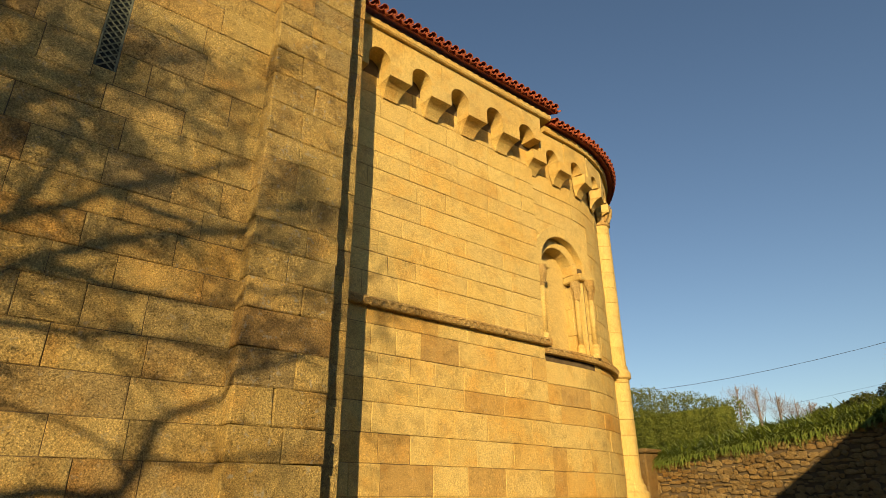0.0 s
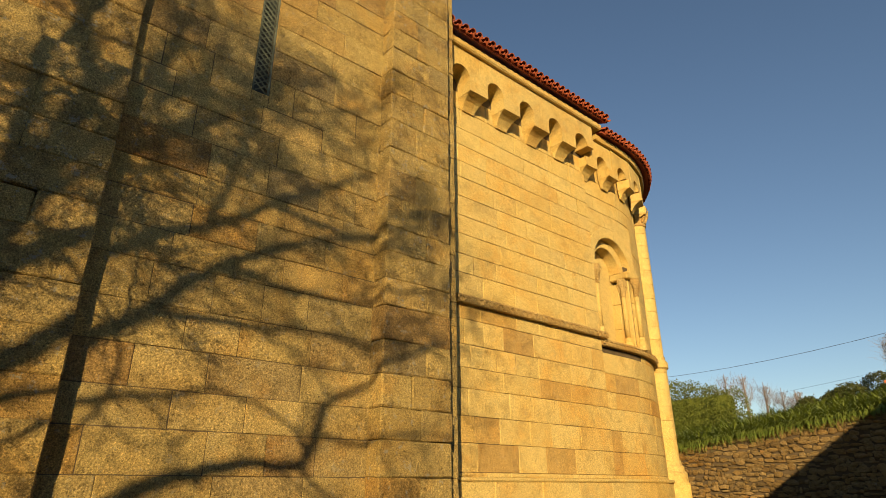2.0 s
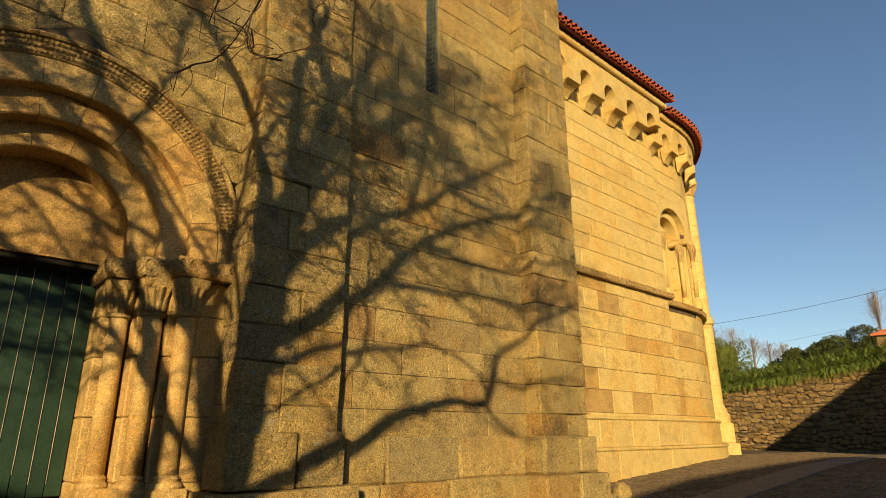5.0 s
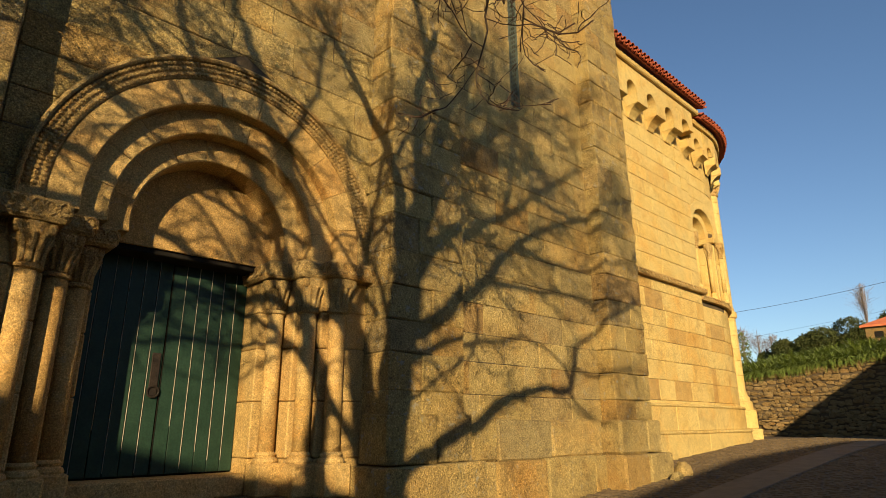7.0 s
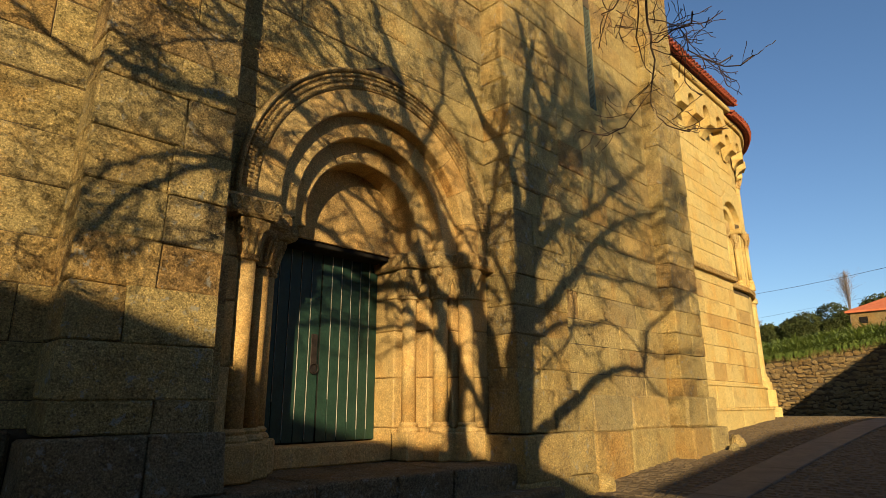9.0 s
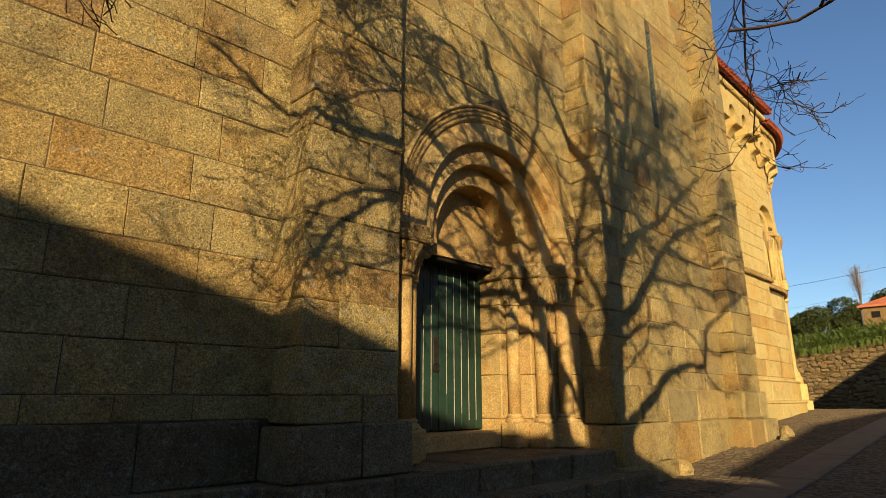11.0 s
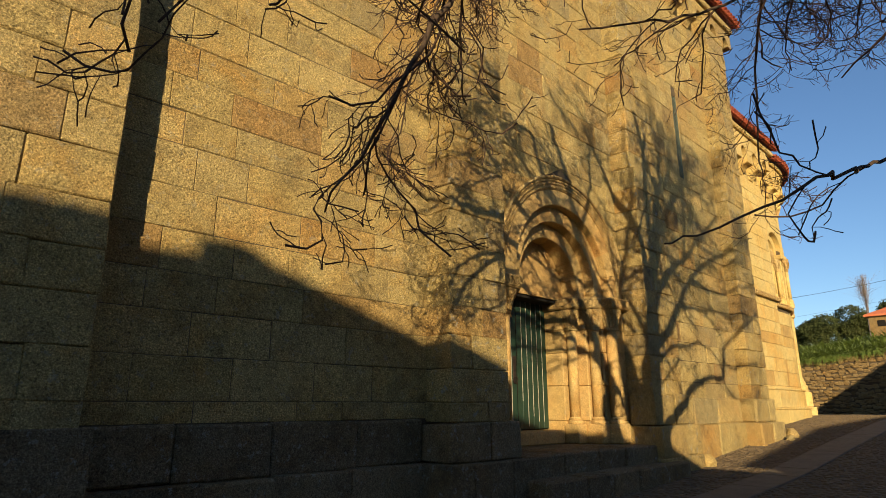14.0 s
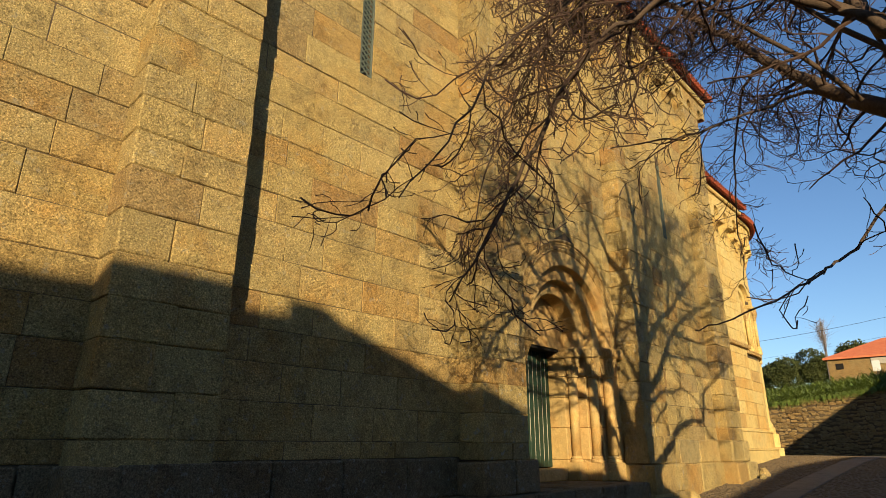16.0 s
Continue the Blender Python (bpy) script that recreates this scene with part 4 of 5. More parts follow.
more = obj("wall_stone", *merge([field_stone(*s) for s in rest + near[300:]]), M_field, rwall)
more["kind"] = "stuff"
y = -16.0
while y < 14:
    e = y + rng.uniform(0.5, 1.0)
    V, F = chamfer_box(WX - 0.01, WX + 0.5, y + 0.01, e - 0.01, -0.15, rng.uniform(-0.03, 0.03), 0.03, 0.03, rng)
    obj("coping_stone", [(a, b, c + wall_top((y + e) / 2) + 0.03 * math.sin(y * 3)) for a, b, c in V], F, M_field, rwall)
    y = e
stub = tagged(obj("gate_pillar", *merge([chamfer_box(20.6, 21.5, 13.3, 14.6, 0.4, 3.3, 0.05), chamfer_box(20.5, 21.6, 13.2, 14.7, 3.3, 3.45, 0.04)]), M_field), "square fieldstone pillar at the end of the retaining wall", "pillar")


def leaf_blade(base, way, length, width, droop, up):
    """An arching strap leaf."""
    V, F = [], []
    side = Vector((-way.y, way.x, 0)) * width
    n = 4
    for i in range(n + 1):
        f = i / n
        p = base + way * (length * 0.75 * f) + Vector((0, 0, length * (up * f - droop * f * f)))
        w = side * (1 - f ** 2.2) + side * 0.03
        V += [tuple(p - w), tuple(p + w)]
    for i in range(n):
        F.append([2 * i, 2 * i + 1, 2 * i + 3, 2 * i + 2])
    return V, F


parts = []
rng = random.Random(95)
for k in range(2300):
    x = WX + 0.3 + 4.6 * rng.random() ** 1.6
    y = rng.uniform(-12, 15.5) if k % 3 == 0 else rng.uniform(3, 15.5)
    b = Vector((x, y, bank_z(max(x, WX + 0.36), y) - 0.03))
    for q in range(8):
        a = rng.uniform(0, 2 * math.pi)
        parts.append(leaf_blade(b + Vector((rng.uniform(-0.1, 0.1), rng.uniform(-0.1, 0.1), 0)), Vector((math.cos(a), math.sin(a), 0)), rng.uniform(0.5, 0.95), rng.uniform(0.018, 0.034), rng.uniform(0.5, 1.0), rng.uniform(0.85, 1.35)))
for k in range(900):
    y = rng.uniform(2, 15.0)
    b = Vector((WX + rng.uniform(0.05, 0.4), y, wall_top(y) + 0.0))
    for q in range(7):
        a = rng.uniform(0.4, 1.6) * math.pi
        parts.append(leaf_blade(b, Vector((math.cos(a), math.sin(a), 0)), rng.uniform(0.45, 0.8), rng.uniform(0.02, 0.034), rng.uniform(0.7, 1.25), rng.uniform(0.7, 1.2)))
lil = obj("lily_leaves", *merge(parts), M_leaf)
tagged(lil, "dense bed of arching green lily leaves above the wall", "plants", kind="stuff")


# ---- far hedge, trees, house ----
def foliage(centre_boxes, count, size, seed, shell=True):
    """Leaf clumps scattered through ellipsoids (cx, cy, cz, rx, ry, rz)."""
    rng = random.Random(seed)
    V, F = [], []
    for cx, cy, cz, rx, ry, rz in centre_boxes:
        for _ in range(count):
            d = Vector((rng.gauss(0, 1), rng.gauss(0, 1), rng.gauss(0, 1))).normalized()
            f = rng.uniform(0.72, 1.06)
            c = Vector((cx + d.x * rx * f, cy + d.y * ry * f, cz + d.z * rz * f))
            for q in range(3):
                a = Vector((rng.gauss(0, 1), rng.gauss(0, 1), rng.gauss(0, 1))).normalized() * size * rng.uniform(0.5, 1.2)
                b = a.cross(Vector((rng.gauss(0, 1), rng.gauss(0, 1), rng.gauss(0, 1)))).normalized() * size * rng.uniform(0.3, 0.7)
                o = c + Vector((rng.gauss(0, size), rng.gauss(0, size), rng.gauss(0, size))) * 0.7
                i = len(V)
                V += [tuple(o - a), tuple(o + b), tuple(o + a), tuple(o - b)]
                F.append([i, i + 1, i + 2, i + 3])
    return V, F


def hedge():
    ob = tagged(empty("hedge", (40, 22, 5)), "long clipped green hedge on the slope", "hedge")
    inv = Matrix.Translation((-40, -22, -5))
    rng = random.Random(17)
    cs = []
    for k in range(26):
        y = 18.7 + k * 0.7
        zt = 7.7 + 0.225 * (y - 18)
        cs.append((39.7 + rng.uniform(-0.3, 0.3), y, zt - 2.9 + rng.uniform(-0.15, 0.15), 1.3, 0.8, 1.5))
        cs.append((40 + rng.uniform(-0.3, 0.3), y, zt - 1.5 + rng.uniform(-0.15, 0.15), 1.2, 0.75, 1.55 + rng.uniform(-0.1, 0.15)))
    o = obj("foliage", *foliage(cs, 560, 0.07, 18), M_hedge, ob)
    o.matrix_parent_inverse = inv
    core = obj("hedge_core", *box(39.5, 40.4, 18.9, 36.0, 4.0, 7.4, 0.1), M_hedge, ob)
    core.matrix_parent_inverse = inv


hedge()


def far_tree(x, y, z, blobs, seed, label, count=800, size=0.17):
    t = tagged(empty("tree", (x, y, z)), label, "tree", group="evergreen trees on the hill")
    inv = Matrix.Translation((-x, -y, -z))
    o = obj("trunk", *tube([(x, y, z - 1), (x + 0.1, y, z + 1.5), (x, y + 0.2, z + 3.5)], [0.4, 0.3, 0.15], 8), M_bark, t)
    o.matrix_parent_inverse = inv
    o = obj("crown", *foliage([(x + a, y + b, z + c, r, r * 1.05, r * 0.8) for a, b, c, r in blobs], count, size, seed), M_tree, t)
    o.matrix_parent_inverse = inv


rng = random.Random(3)
for i, (y, zt, w) in enumerate(((31.0, 13.4, 2.1), (27.0, 14.6, 2.3), (22.5, 15.7, 2.5), (17.5, 16.4, 2.8), (12.0, 15.6, 2.8), (35.0, 12.0, 1.6))):
    bl = [(rng.uniform(-1, 1), rng.uniform(-0.5, 0.5) * w, (zt - 9.0 - w * 0.6) * f, w * rng.uniform(0.7, 0.9)) for f in (0.3, 0.55, 0.8, 1.0)]
    bl += [(rng.uniform(-1, 1), rng.uniform(-0.9, 0.9) * w, (zt - 9.0) * rng.uniform(0.3, 0.8), w * 0.5) for _ in range(5)]
    far_tree(95 + rng.uniform(-2, 2), y, 9.0, bl, 30 + i, "dark rounded evergreen tree on the hillside")


def bare_tree(x, y, z, h, seed, spread, label):
    """A leafless far tree: fine upright branches."""
    rng = random.Random(seed)
    t = tagged(empty("bare_tree", (x, y, z)), label, "tree", group="far bare trees")
    inv = Matrix.Translation((-x, -y, -z))
    o = obj("trunk", *tube([(x, y, z - 1), (x, y, z + h * 0.5), (x, y, z + h)], [0.25, 0.14, 0.03], 6), M_hair, t)
    o.matrix_parent_inverse = inv
    tw = []
    for k in range(55):
        f = rng.uniform(0.15, 0.85)
        a = rng.uniform(0, 2 * math.pi)
        p = Vector((x, y, z + h * f))
        d = Vector((math.cos(a) * spread, math.sin(a) * spread, 1)).normalized()
        L = h * (1 - f) * rng.uniform(0.5, 1.0)
        e = p + d * L * 0.5
        tw.append(tube([p, e, e + (d + Vector((0, 0, 0.6))).normalized() * L * 0.5], [0.022, 0.016, 0.008], 3))
        for q in range(5):
            s = p + d * L * rng.uniform(0.2, 0.9)
            b = Vector((rng.gauss(0, 1), rng.gauss(0, 1), rng.uniform(0.3, 1.5))).normalized()
            tw.append(tube([s, s + b * L * 0.4], [0.014, 0.006], 3))
    o = obj("twig_spray", *merge(tw), M_hair, t)
    o.matrix_parent_inverse = inv
    o["kind"] = "stuff"


for i, (x, y, z, h, sp) in enumerate(((90, 19.9, 11.5, 8.2, 0.2), (100, 46, 11, 8.4, 0.6), (100, 43, 11, 8.0, 0.6), (100, 40.0, 10.5, 6.8, 0.7), (100, 37.5, 10, 6.0, 0.8), (100, 35.5, 10, 5.5, 0.9))):
    bare_tree(x, y, z, h, 50 + i, sp, "slender bare tree on the hill" if i == 0 else "bare winter tree on the hill")


def far_house():
    h = tagged(empty("house", (72, 12, 7.5)), "low stone house with an orange tiled roof on the hill", "house")
    inv = Matrix.Translation((-72, -12, -7.5))
    V, F = box(70, 80, 3.5, 16.4, 6.5, 11.0, 0.02)
    w = obj("wall", V, F, M_field, h)
    w.matrix_parent_inverse = inv
    V = [(69.6, 3.1, 11.0), (69.6, 16.8, 11.0), (80.4, 16.8, 11.0), (80.4, 3.1, 11.0), (75, 9.2, 13.6), (75, 11.0, 13.6)]
    V = V + [(a, b, c + 0.2) for a, b, c in V]
    F = [[6, 10, 11, 7], [7, 11, 8], [8, 11, 10, 9], [9, 10, 6], [0, 6, 7, 1], [1, 7, 8, 2], [2, 8, 9, 3], [3, 9, 6, 0], [0, 1, 2, 3]]
    M_or = plain_mat("orange roof tile", (0.48, 0.13, 0.05), (0.58, 0.19, 0.08), 2, 0.85, 12, 0.4)
    r = obj("roof", V, [f[::-1] for f in F], M_or, h)
    r.matrix_parent_inverse = inv
    o = obj("window", *box(69.93, 70.05, 14.8, 15.6, 9.8, 10.5, 0.02), M_dark, h)
    o.matrix_parent_inverse = inv
    b = obj("eave_band", *box(69.9, 70.02, 3.6, 12.0, 10.2, 10.95, 0.01), M_plaster, h)
    b.matrix_parent_inverse = inv


far_house()
sign = tagged(empty("road_sign", (40, 7.9, 5.4)), "white board on a short post above the wall", "sign")
for nm, vf, m in (("post", tube([(40, 7.9, 4.8), (40, 7.9, 7.0)], [0.05, 0.05], 8), M_iron), ("board", box(39.9, 39.95, 7.65, 8.15, 6.45, 7.25, 0.01), M_white)):
    o = obj(nm, *vf, m, sign)
    o.matrix_parent_inverse = Matrix.Translation((-40, -7.9, -5.4))


def cable(a, b, sag, r):
    pts = [Vector(a).lerp(Vector(b), i / 24) - Vector((0, 0, sag * 4 * (i / 24) * (1 - i / 24))) for i in range(25)]
    tagged(obj("overhead_cable", *tube(pts, [r] * 25, 4), M_wire), "thin dark overhead cable across the sky", "cable")


cable((45, 60, 15.36), (45, -12, 15.4), 5.3, 0.016)
cable((85, 60, 11.0), (85, -20, 19.5), 0.8, 0.013)

# ---- yard: flagged strip and cobbles ----
strip = tagged(empty("path", (0, 5.35, 0)), "strip of pale granite flagstones across the yard", "path", kind="structure")
rng = random.Random(101)
x = -12.0
while x < 20.5:
    e = x + rng.uniform(0.9, 1.5)
    za, zb = ground_z(x), ground_z(e)
    V, F = chamfer_box(x + 0.006, e - 0.006, 5.02, 5.70, -0.1, 0.035, 0.012, 0.004, rng)
    V = [(a, b, c + za + (zb - za) * (a - x) / (e - x)) for a, b, c in V]
    obj("flagstone", V, F, M_slab, strip).matrix_parent_inverse = Matrix.Translation((0, -5.35, 0))
    x = e
cv, cf = [], []
rng = random.Random(103)
for (ya, yb) in ((2.6, 5.0), (5.72, 8.4)):
    x = -9.0
    while x < 21.0:
        w = rng.uniform(0.13, 0.2)
        y = ya
        while y < yb:
            d = rng.uniform(0.12, 0.2)
            h = rng.uniform(0.012, 0.03)
            gz = ground_z(x)
            j = [rng.uniform(-0.012, 0.012) for _ in range(4)]
            i = len(cv)
            x0, x1, y0, y1 = x + 0.01 + j[0], x + w - 0.01 + j[1], y + 0.01 + j[2], y + d - 0.01 + j[3]
            cv += [(x0, y0, gz - 0.01), (x1, y0, gz - 0.01), (x1, y1, gz - 0.01), (x0, y1, gz - 0.01)]
            c = 0.025
            cv += [(x0 + c, y0 + c, gz + h), (x1 - c, y0 + c, gz + h), (x1 - c, y1 - c, gz + h), (x0 + c, y1 - c, gz + h)]
            cf += [[i + 4, i + 5, i + 6, i + 7], [i, i + 1, i + 5, i + 4], [i + 1, i + 2, i + 6, i + 5], [i + 2, i + 3, i + 7, i + 6], [i + 3, i, i + 4, i + 7]]
            y += d
        x += w
tagged(obj("cobbles", cv, cf, M_cobble), "worn uneven cobbles of the church yard", "cobbles", kind="stuff")


# ---- unseen houses across the yard: two inferred from shadows, the low one added ----
def hip_house(x0, x1, y0, y1, eave, ridge, rx0, rx1, ry, label, base=-0.7):
    h = tagged(empty("neighbour_house", ((x0 + x1) / 2, (y0 + y1) / 2, base)), label, "house")
    inv = Matrix.Translation(-h.location)
    w = obj("wall", *box(x0 + 0.25, x1 - 0.25, y0 + 0.25, y1 - 0.25, base, eave, 0.02), M_plaster, h)
    w.matrix_parent_inverse = inv
    V = [(x0, y0, eave), (x1, y0, eave), (x1, y1, eave), (x0, y1, eave), (rx0, ry, ridge), (rx1, ry, ridge)]
    F = [[0, 1, 5, 4], [1, 2, 5], [2, 3, 4, 5], [3, 0, 4], [3, 2, 1, 0]]
    r = obj("roof", V, F, M_tile, h)
    r.matrix_parent_inverse = inv


hip_house(-46, -13.4, -14.5, -4.0, 4.52, 9.25, -42, -27.6, -9.55, "plastered house with a hipped tile roof across the yard")
# Unseen block added to the ridge to put a bump in the roof's shadow.
ridge_bump = tagged(obj("chimney", *box(-28.45, -27.85, -9.8, -9.3, 8.3, 9.40, 0.08), M_plaster), "unseen plastered block on the house ridge, added for its shadow", "chimney")
hip_house(8.5, 30, -11.5, -1.5, 5.2, 10.2, 14, 25, -6.5, "tall plastered house with a hipped tile roof beside the yard")
# Unseen house, added so that its level eave shades the yard ground.
hip_house(-13.0, 1.0, -13.0, -6.0, 4.55, 6.6, -9.5, -2.5, -9.5, "unseen low house with a tile roof, added to shade the yard")

# ---- the bare tree over the yard ----
TX, TY, TZ = -9.5, 0.15, -0.51
SLOPE = math.tan(SUN_ELEV)


def in_light(u, z, w):
    """A place from its offset across the light, its height in the trunk's plane, and its offset along the light."""
    return Vector((TX + (u + w) / math.sqrt(2), TY + (w - u) / math.sqrt(2), z - SLOPE * w))


tree = tagged(empty("bare_tree", (TX, TY, TZ)), "large leafless tree with spreading limbs and curling twigs", "tree")
TINV = Matrix.Translation((-TX, -TY, -TZ))


def smooth_path(pts, per=4):
    pts = [Vector(p) for p in pts]
    out = []
    for i in range(len(pts) - 1):
        p0, p1, p2, p3 = pts[max(i - 1, 0)], pts[i], pts[i + 1], pts[min(i + 2, len(pts) - 1)]
        for k in range(per):
            t = k / per
            out.append(0.5 * ((2 * p1) + (p2 - p0) * t + (2 * p0 - 5 * p1 + 4 * p2 - p3) * t * t + (3 * p1 - p0 - 3 * p2 + p3) * t ** 3))
    out.append(pts[-1])
    return out


trng = random.Random(2024)
TWIGS = []


def grow(path, r0, r1, level, droop, dens=1.0, start=0.25):
    """Side shoots along a limb, each with shoots of its own; tips turn upward."""
    total = sum((b - a).length for a, b in zip(path[:-1], path[1:]))
    step_ = (0.34, 0.20, 0.13)[level] / dens
    run, due = 0.0, total * start
    for a, b in zip(path[:-1], path[1:]):
        seg = (b - a).length
        while due < run + seg:
            f = due / total
            p = a.lerp(b, (due - run) / seg)
            tang = (b - a).normalized()
            side = Vector((trng.gauss(0, 1), trng.gauss(0, 1), trng.gauss(0, 0.8)))
            side = (side - tang * side.dot(tang)).normalized()
            d = (tang * trng.uniform(0.5, 1.0) + side).normalized()
            L = ((1.45, 0.60, 0.26)[level] * (1.15 - 0.55 * f)) * trng.uniform(0.55, 1.2)
            r = min((r0 + (r1 - r0) * f) * 0.55, (0.020, 0.0095, 0.0062)[level])
            n = (7, 5, 4)[level]
            pts, q = [p], p.copy()
            for i in range(n):
                bend = Vector((trng.gauss(0, 0.33), trng.gauss(0, 0.33), trng.gauss(0, 0.26)))
                lift = -droop * (1 - i / n) + 0.10 + 0.75 * (i / n) ** 2
                d = (d + bend + Vector((0, 0, lift * 0.5))).normalized()
                q = q + d * (L / n)
                pts.append(q.copy())
            if min(v.z for v in pts) > 1.85 and not (pts[-1].y > 6.9):
                tip = (0.0075, 0.0055, 0.0042)[level]
                TWIGS.append((pts, [r + (tip - r) * i / n for i in range(n + 1)], (5, 4, 3)[level]))
                if level < 2:
                    grow(pts, r, tip, level + 1, droop, dens, 0.2)
            due += step_ * trng.uniform(0.6, 1.5)
        run += seg


trunk_pts = [(TX + 0.03, TY - 0.02, TZ - 0.3), (TX, TY, TZ + 0.4), (TX - 0.02, TY, 1.0), in_light(0.0, 2.2, 0.0), in_light(0.03, 3.2, 0.05)]
o = obj("trunk", *tube(smooth_path(trunk_pts, 5), [0.44 - 0.009 * i for i in range(16)] + [0.30 - 0.004 * i for i in range(5)], 16), M_bark, tree, smooth=True)
o.matrix_parent_inverse = TINV

UV = {
    "main": ([(0.02, 2.9, 0), (0.05, 3.4, 0), (0.12, 4.25, 0.1), (0.22, 5.0, 0.1), (0.32, 5.7, 0), (0.43, 6.5, 0), (0.6, 7.6, -0.2), (0.73, 8.4, -0.3), (0.54, 9.3, -0.3), (0.3, 10.3, -0.4)], 0.285, 0.05),
    "left": ([(-0.05, 2.7, 0), (-0.18, 3.4, 0.1), (-0.3, 4.4, 0.1), (-0.42, 5.0, 0.0), (-0.6, 5.4, -0.1), (-0.86, 6.05, -0.1), (-1.2, 6.75, 0), (-1.45, 7.3, 0.1), (-1.6, 8.0, 0.2), (-1.95, 8.8, 0.3)], 0.235, 0.04),
    "far_left": ([(-0.08, 2.3, 0), (-0.65, 2.9, -0.2), (-0.82, 3.6, -0.3), (-0.75, 4.1, -0.3), (-0.9, 4.75, -0.3), (-1.1, 5.3, -0.3), (-1.35, 5.9, -0.3), (-1.65, 6.8, -0.2), (-2.0, 7.3, -0.2), (-2.4, 8.3, -0.2)], 0.185, 0.035),
    "low_right": ([(0.05, 2.9, 0), (0.4, 3.45, -0.1), (0.95, 3.95, -0.2), (1.65, 4.65, -0.2), (2.2, 5.0, -0.3), (2.8, 5.2, -0.3), (3.0, 5.95, -0.4), (3.5, 6.45, -0.4), (4.5, 7.3, -0.5)], 0.12, 0.03),
    "arc": ([(0.18, 4.5, 0.05), (0.5, 4.85, -0.1), (1.24, 5.4, -0.2), (2.0, 5.75, -0.3), (2.65, 5.6, -0.3), (2.85, 5.1, -0.3)], 0.06, 0.015),
    "right": ([(0.4, 6.0, 0), (0.7, 6.5, -0.2), (1.1, 7.0, -0.3), (1.8, 7.75, -0.4), (2.65, 8.8, -0.5), (3.45, 9.7, -0.5)], 0.12, 0.03),
    "right_low": ([(0.22, 4.9, 0.1), (0.6, 5.3, -0.1), (1.05, 5.9, -0.2), (1.75, 7.05, -0.3), (2.7, 8.05, -0.5), (4.3, 9.3, -0.6)], 0.13, 0.03),
    "right_up": ([(0.55, 7.2, 0), (1.0, 8.2, -0.4), (1.7, 9.3, -0.6), (2.3, 10.4, -0.7)], 0.09, 0.02),
    "right_end": ([(1.9, 7.2, -0.35), (2.7, 7.3, -0.5), (3.5, 7.6, -0.7), (4.4, 8.0, -0.8), (5.2, 8.2, -0.9)], 0.06, 0.015),
    "right_far": ([(2.3, 8.3, -0.5), (3.3, 8.5, -0.6), (4.2, 9.0, -0.7), (4.9, 9.8, -0.8)], 0.05, 0.012),
    "right_mid": ([(1.4, 6.4, -0.3), (2.2, 6.6, -0.4), (3.0, 6.9, -0.5), (3.9, 7.0, -0.7), (4.7, 7.3, -0.8)], 0.06, 0.012),
    "right_fall": ([(2.9, 5.6, -0.4), (3.5, 5.6, -0.5), (4.2, 5.9, -0.6), (4.8, 5.9, -0.6)], 0.04, 0.01),
    "right_sub": ([(2.7, 5.2, -0.3), (3.1, 4.9, -0.4), (3.6, 4.8, -0.4), (4.2, 5.0, -0.4)], 0.035, 0.01),
    "fan_a": ([(-1.3, 6.9, 0), (-1.0, 7.9, 0.1), (-0.9, 9.0, 0.2), (-0.7, 10.2, 0.3)], 0.055, 0.012),
    "fan_b": ([(-1.7, 7.0, -0.2), (-2.3, 7.4, -0.2), (-3.0, 7.9, 0.0), (-3.8, 8.2, 0.2)], 0.05, 0.012),
    "fan_c": ([(-0.4, 5.0, 0), (-0.3, 6.2, 0.2), (-0.1, 7.4, 0.3), (0.0, 8.6, 0.4), (-0.1, 9.8, 0.4)], 0.07, 0.014),
    "fan_d": ([(0.45, 6.6, 0), (0.9, 7.7, 0.1), (1.1, 8.8, 0.1), (1.6, 10.2, 0.1)], 0.06, 0.014),
    "fan_e": ([(-0.9, 6.1, 0), (-1.9, 6.4, 0.1), (-2.9, 6.7, 0.2), (-3.9, 7.2, 0.3), (-4.6, 7.4, 0.3)], 0.05, 0.012),
    "fan_f": ([(0.15, 4.4, 0.1), (-0.05, 5.5, 0.2), (-0.5, 6.6, 0.3), (-0.6, 7.8, 0.3)], 0.06, 0.014),
    "right_top": ([(1.05, 9.2, -0.4), (2.0, 9.7, -0.6), (3.0, 10.5, -0.7), (3.8, 11.3, -0.8)], 0.05, 0.012),
    "right_rise": ([(1.7, 7.6, -0.4), (1.9, 8.8, -0.5), (2.0, 9.8, -0.6), (2.4, 11.0, -0.6)], 0.05, 0.012),
    "right_twin": ([(0.7, 7.8, 0), (1.3, 8.6, -0.3), (1.5, 9.6, -0.4), (1.6, 10.8, -0.5)], 0.05, 0.012),
    "crown": ([(0.7, 8.2, -0.3), (1.1, 9.65, -0.4), (1.25, 10.9, -0.5)], 0.08, 0.02),
    "left_long": ([(-0.5, 5.1, 0), (-1.3, 5.35, 0.2), (-2.5, 5.75, 0.3), (-3.0, 5.9, 0.3), (-3.4, 5.75, 0.3), (-3.85, 5.7, 0.3), (-4.4, 5.95, 0.3), (-4.9, 6.2, 0.3)], 0.085, 0.02),
    "left_drop": ([(-1.9, 5.55, 0.25), (-2.5, 5.45, 0.3), (-3.0, 5.3, 0.4), (-3.3, 5.15, 0.4), (-3.6, 4.9, 0.5), (-3.85, 4.5, 0.5), (-4.0, 4.2, 0.5)], 0.05, 0.012),
    "left_mid": ([(-0.9, 4.7, -0.3), (-1.8, 4.9, -0.1), (-2.6, 4.75, 0.1), (-3.3, 4.3, 0.2), (-3.7, 4.0, 0.2)], 0.05, 0.012),
}
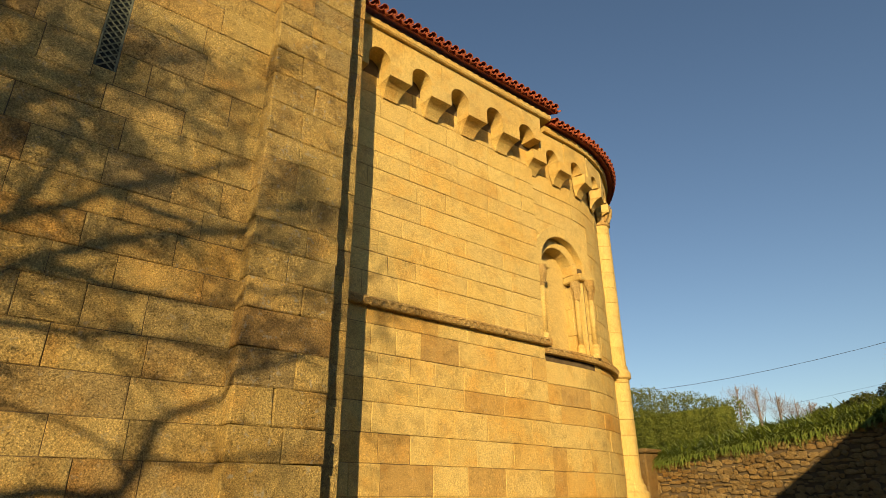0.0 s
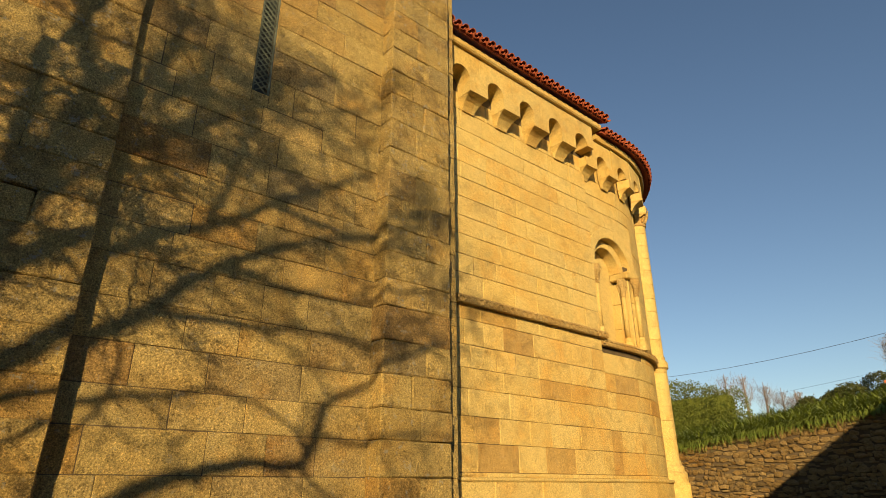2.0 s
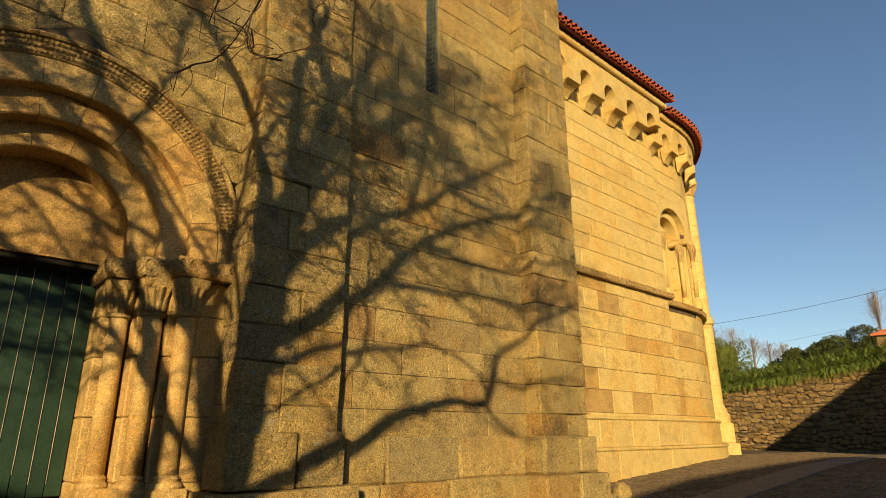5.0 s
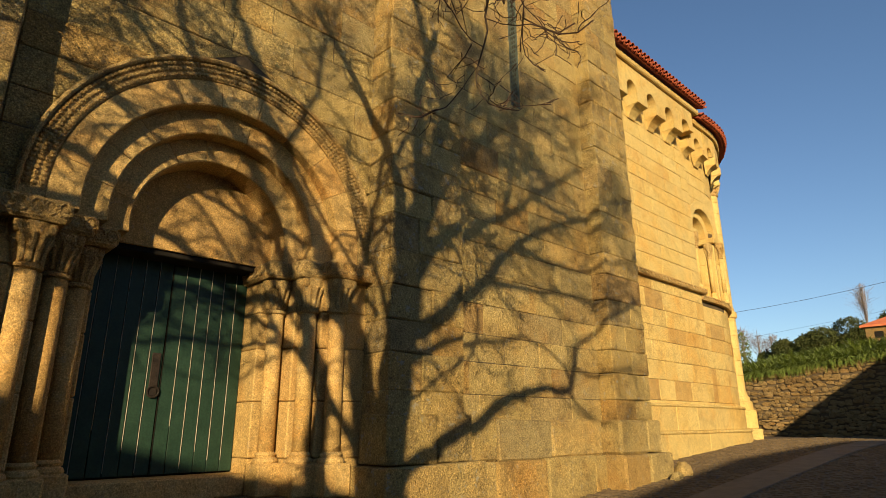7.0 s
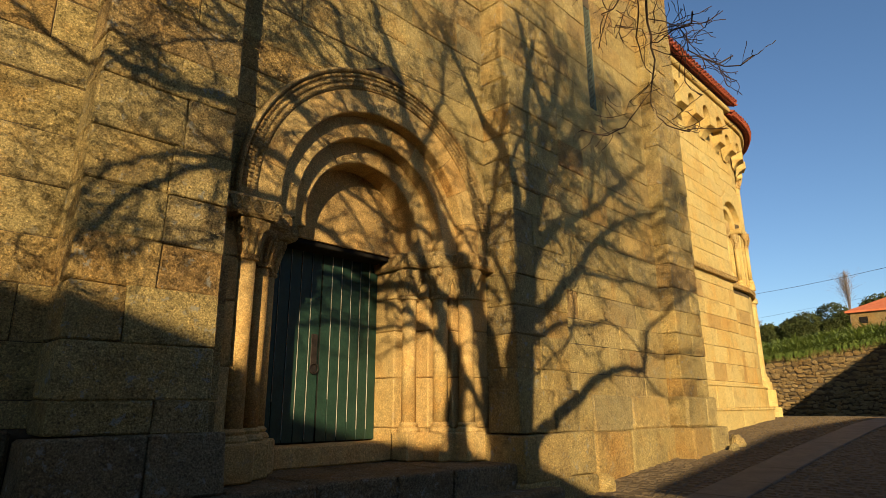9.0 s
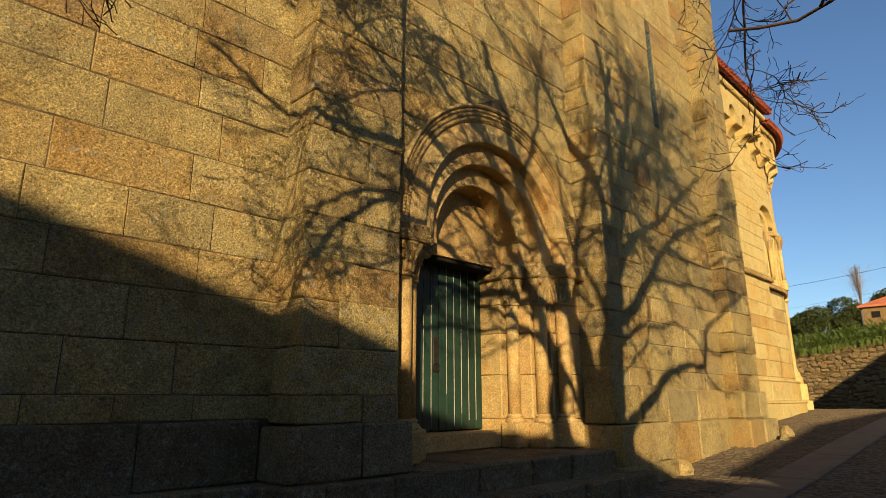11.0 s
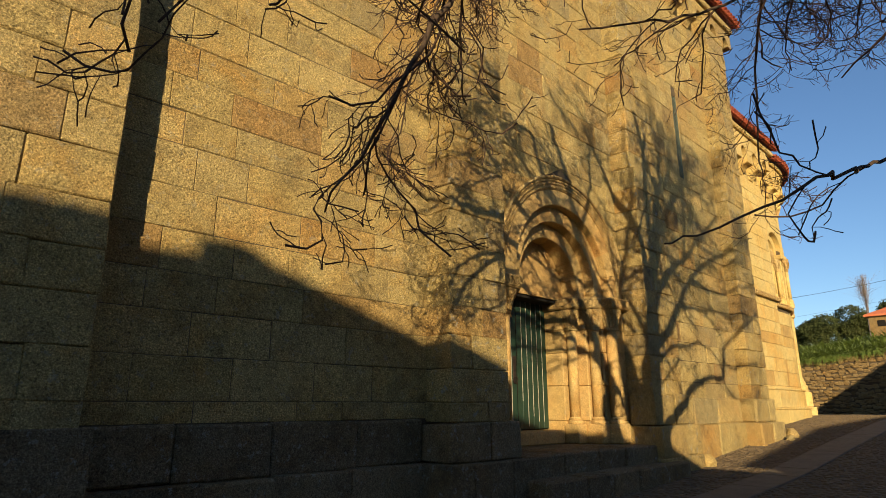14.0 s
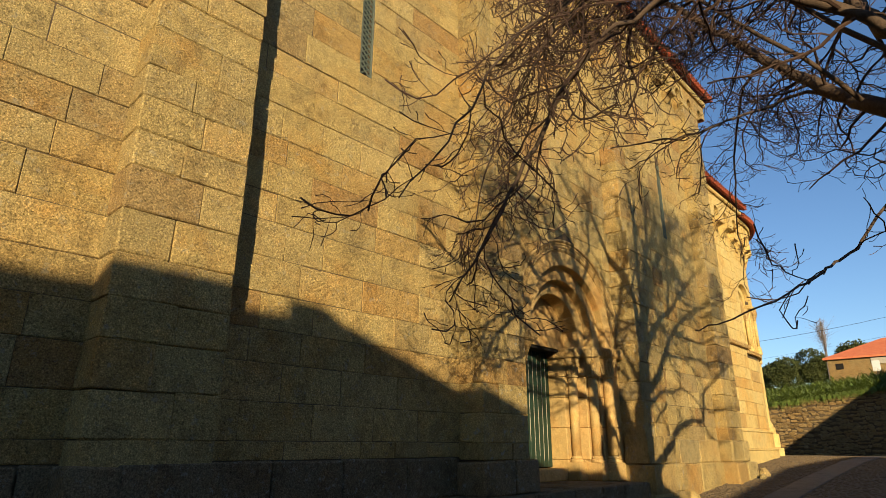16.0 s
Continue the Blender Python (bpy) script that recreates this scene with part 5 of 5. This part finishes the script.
TWIGGY = {"left": 0.8, "far_left": 0.8, "fan_f": 0.6, "main": 0.9, "arc": 0.7, "low_right": 0.8, "right_fall": 1.2, "right_sub": 1.2, "right_mid": 1.5, "right_low": 1.6, "right_end": 1.5, "fan_c": 1.3,
          "left_long": 1.5, "left_drop": 1.4, "left_mid": 1.4, "fan_b": 1.1, "fan_e": 1.1}
BOUGHS = [([in_light(*p) for p in pts], a, b, 0.10, TWIGGY.get(k, 2.1 if "right" in k or k in ("crown", "fan_a", "fan_d") else 1.3)) for k, (pts, a, b) in UV.items()]
# limbs that reach over the path towards the church
BOUGHS += [
    ([(-9.4, 0.25, 2.9), (-8.8, 0.8, 3.7), (-8.0, 1.42, 4.6), (-7.5, 1.88, 5.25), (-7.0, 2.5, 6.17), (-6.9, 3.3, 7.3), (-7.1, 4.0, 8.2)], 0.15, 0.04, 0.12, 1.15),
    ([(-9.35, 0.3, 3.6), (-8.7, 0.75, 4.8), (-8.0, 1.25, 5.6), (-7.6, 1.5, 6.4), (-7.2, 1.9, 7.8), (-6.6, 2.2, 9.0)], 0.15, 0.05, 0.1, 1.15),
    ([(-7.6, 1.8, 5.1), (-7.2, 2.3, 5.55), (-7.35, 2.8, 5.45), (-7.87, 3.18, 5.15), (-8.7, 3.6, 4.75), (-9.5, 3.95, 4.45)], 0.030, 0.008, 0.5, 0.9),
    ([(-7.65, 1.45, 6.3), (-6.8, 1.3, 5.5), (-6.55, 1.5, 4.4), (-7.1, 2.0, 3.45), (-8.2, 2.15, 2.95), (-9.2, 2.18, 2.6), (-9.9, 2.2, 2.37), (-10.15, 2.6, 2.14), (-10.45, 2.9, 2.0)], 0.028, 0.005, 0.2, 0.45),
    ([(-7.3, 2.1, 5.6), (-6.4, 2.4, 6.2), (-5.5, 2.98, 6.5), (-4.6, 3.4, 6.5), (-3.9, 3.6, 6.2)], 0.030, 0.007, 0.3, 1.7),
    ([(-7.7, 1.5, 6.2), (-6.7, 1.9, 6.3), (-5.9, 2.2, 6.1), (-5.2, 2.5, 5.7)], 0.035, 0.007, 0.3, 1.8),
    ([(-9.5, 0.35, 3.2), (-9.9, 1.3, 4.6), (-10.5, 2.5, 5.2), (-11.0, 3.3, 4.7), (-11.35, 3.8, 3.7), (-11.6, 4.1, 2.9), (-11.85, 4.4, 2.25)], 0.06, 0.006, 0.6, 1.5),
    ([(-10.4, 2.3, 5.15), (-11.4, 2.9, 5.0), (-12.2, 3.3, 4.2), (-12.6, 3.5, 3.4), (-13.1, 3.67, 2.6)], 0.02, 0.005, 0.35, 0.9),
    ([(-10.0, 1.5, 4.75), (-10.2, 2.8, 6.0), (-10.2, 3.8, 6.0), (-10.4, 4.5, 5.2), (-10.6, 4.9, 4.2), (-10.7, 5.1, 3.3)], 0.028, 0.006, 0.6, 1.6),
    ([(-9.7, 1.0, 4.0), (-9.3, 2.6, 6.3), (-9.2, 3.9, 7.0), (-9.3, 4.8, 6.6), (-9.5, 5.3, 5.8)], 0.03, 0.007, 0.5, 2.0),
    ([(-7.0, 2.6, 6.3), (-5.6, 3.3, 6.9), (-4.3, 3.95, 6.3), (-3.7, 4.25, 5.3), (-3.72, 4.25, 4.5), (-3.85, 4.25, 3.85)], 0.03, 0.005, 0.35, 1.3),
    ([(-8.2, 1.6, 4.7), (-8.6, 3.0, 6.6), (-8.7, 4.1, 7.3), (-8.9, 4.9, 7.0), (-9.2, 5.5, 6.4)], 0.03, 0.006, 0.5, 1.8),
    ([(-9.8, 1.4, 4.8), (-9.9, 3.2, 6.9), (-9.9, 4.3, 7.3), (-10.1, 5.1, 6.8)], 0.03, 0.006, 0.5, 1.8),
]
for pts, r0, r1, droop, dens in BOUGHS:
    path = smooth_path(pts, 5)
    n = len(path) - 1
    path = [p + Vector((trng.gauss(0, 1), trng.gauss(0, 1), trng.gauss(0, 1))) * (0.012 + 0.1 * min(r0, 0.06)) * (0 if i in (0,) else 1) for i, p in enumerate(path)]
    o = obj("limb", *tube(path, [r0 + (r1 - r0) * (i / n) ** 0.8 for i in range(n + 1)], 9), M_bark, tree, smooth=True)
    o.matrix_parent_inverse = TINV
    grow(path, r0, r1, 0, droop, dens)
tw = obj("twig_spray", *merge([tube(*t) for t in TWIGS]), M_twig, tree, "fine dark curling twigs")
tw.matrix_parent_inverse = TINV
tw["kind"] = "stuff"
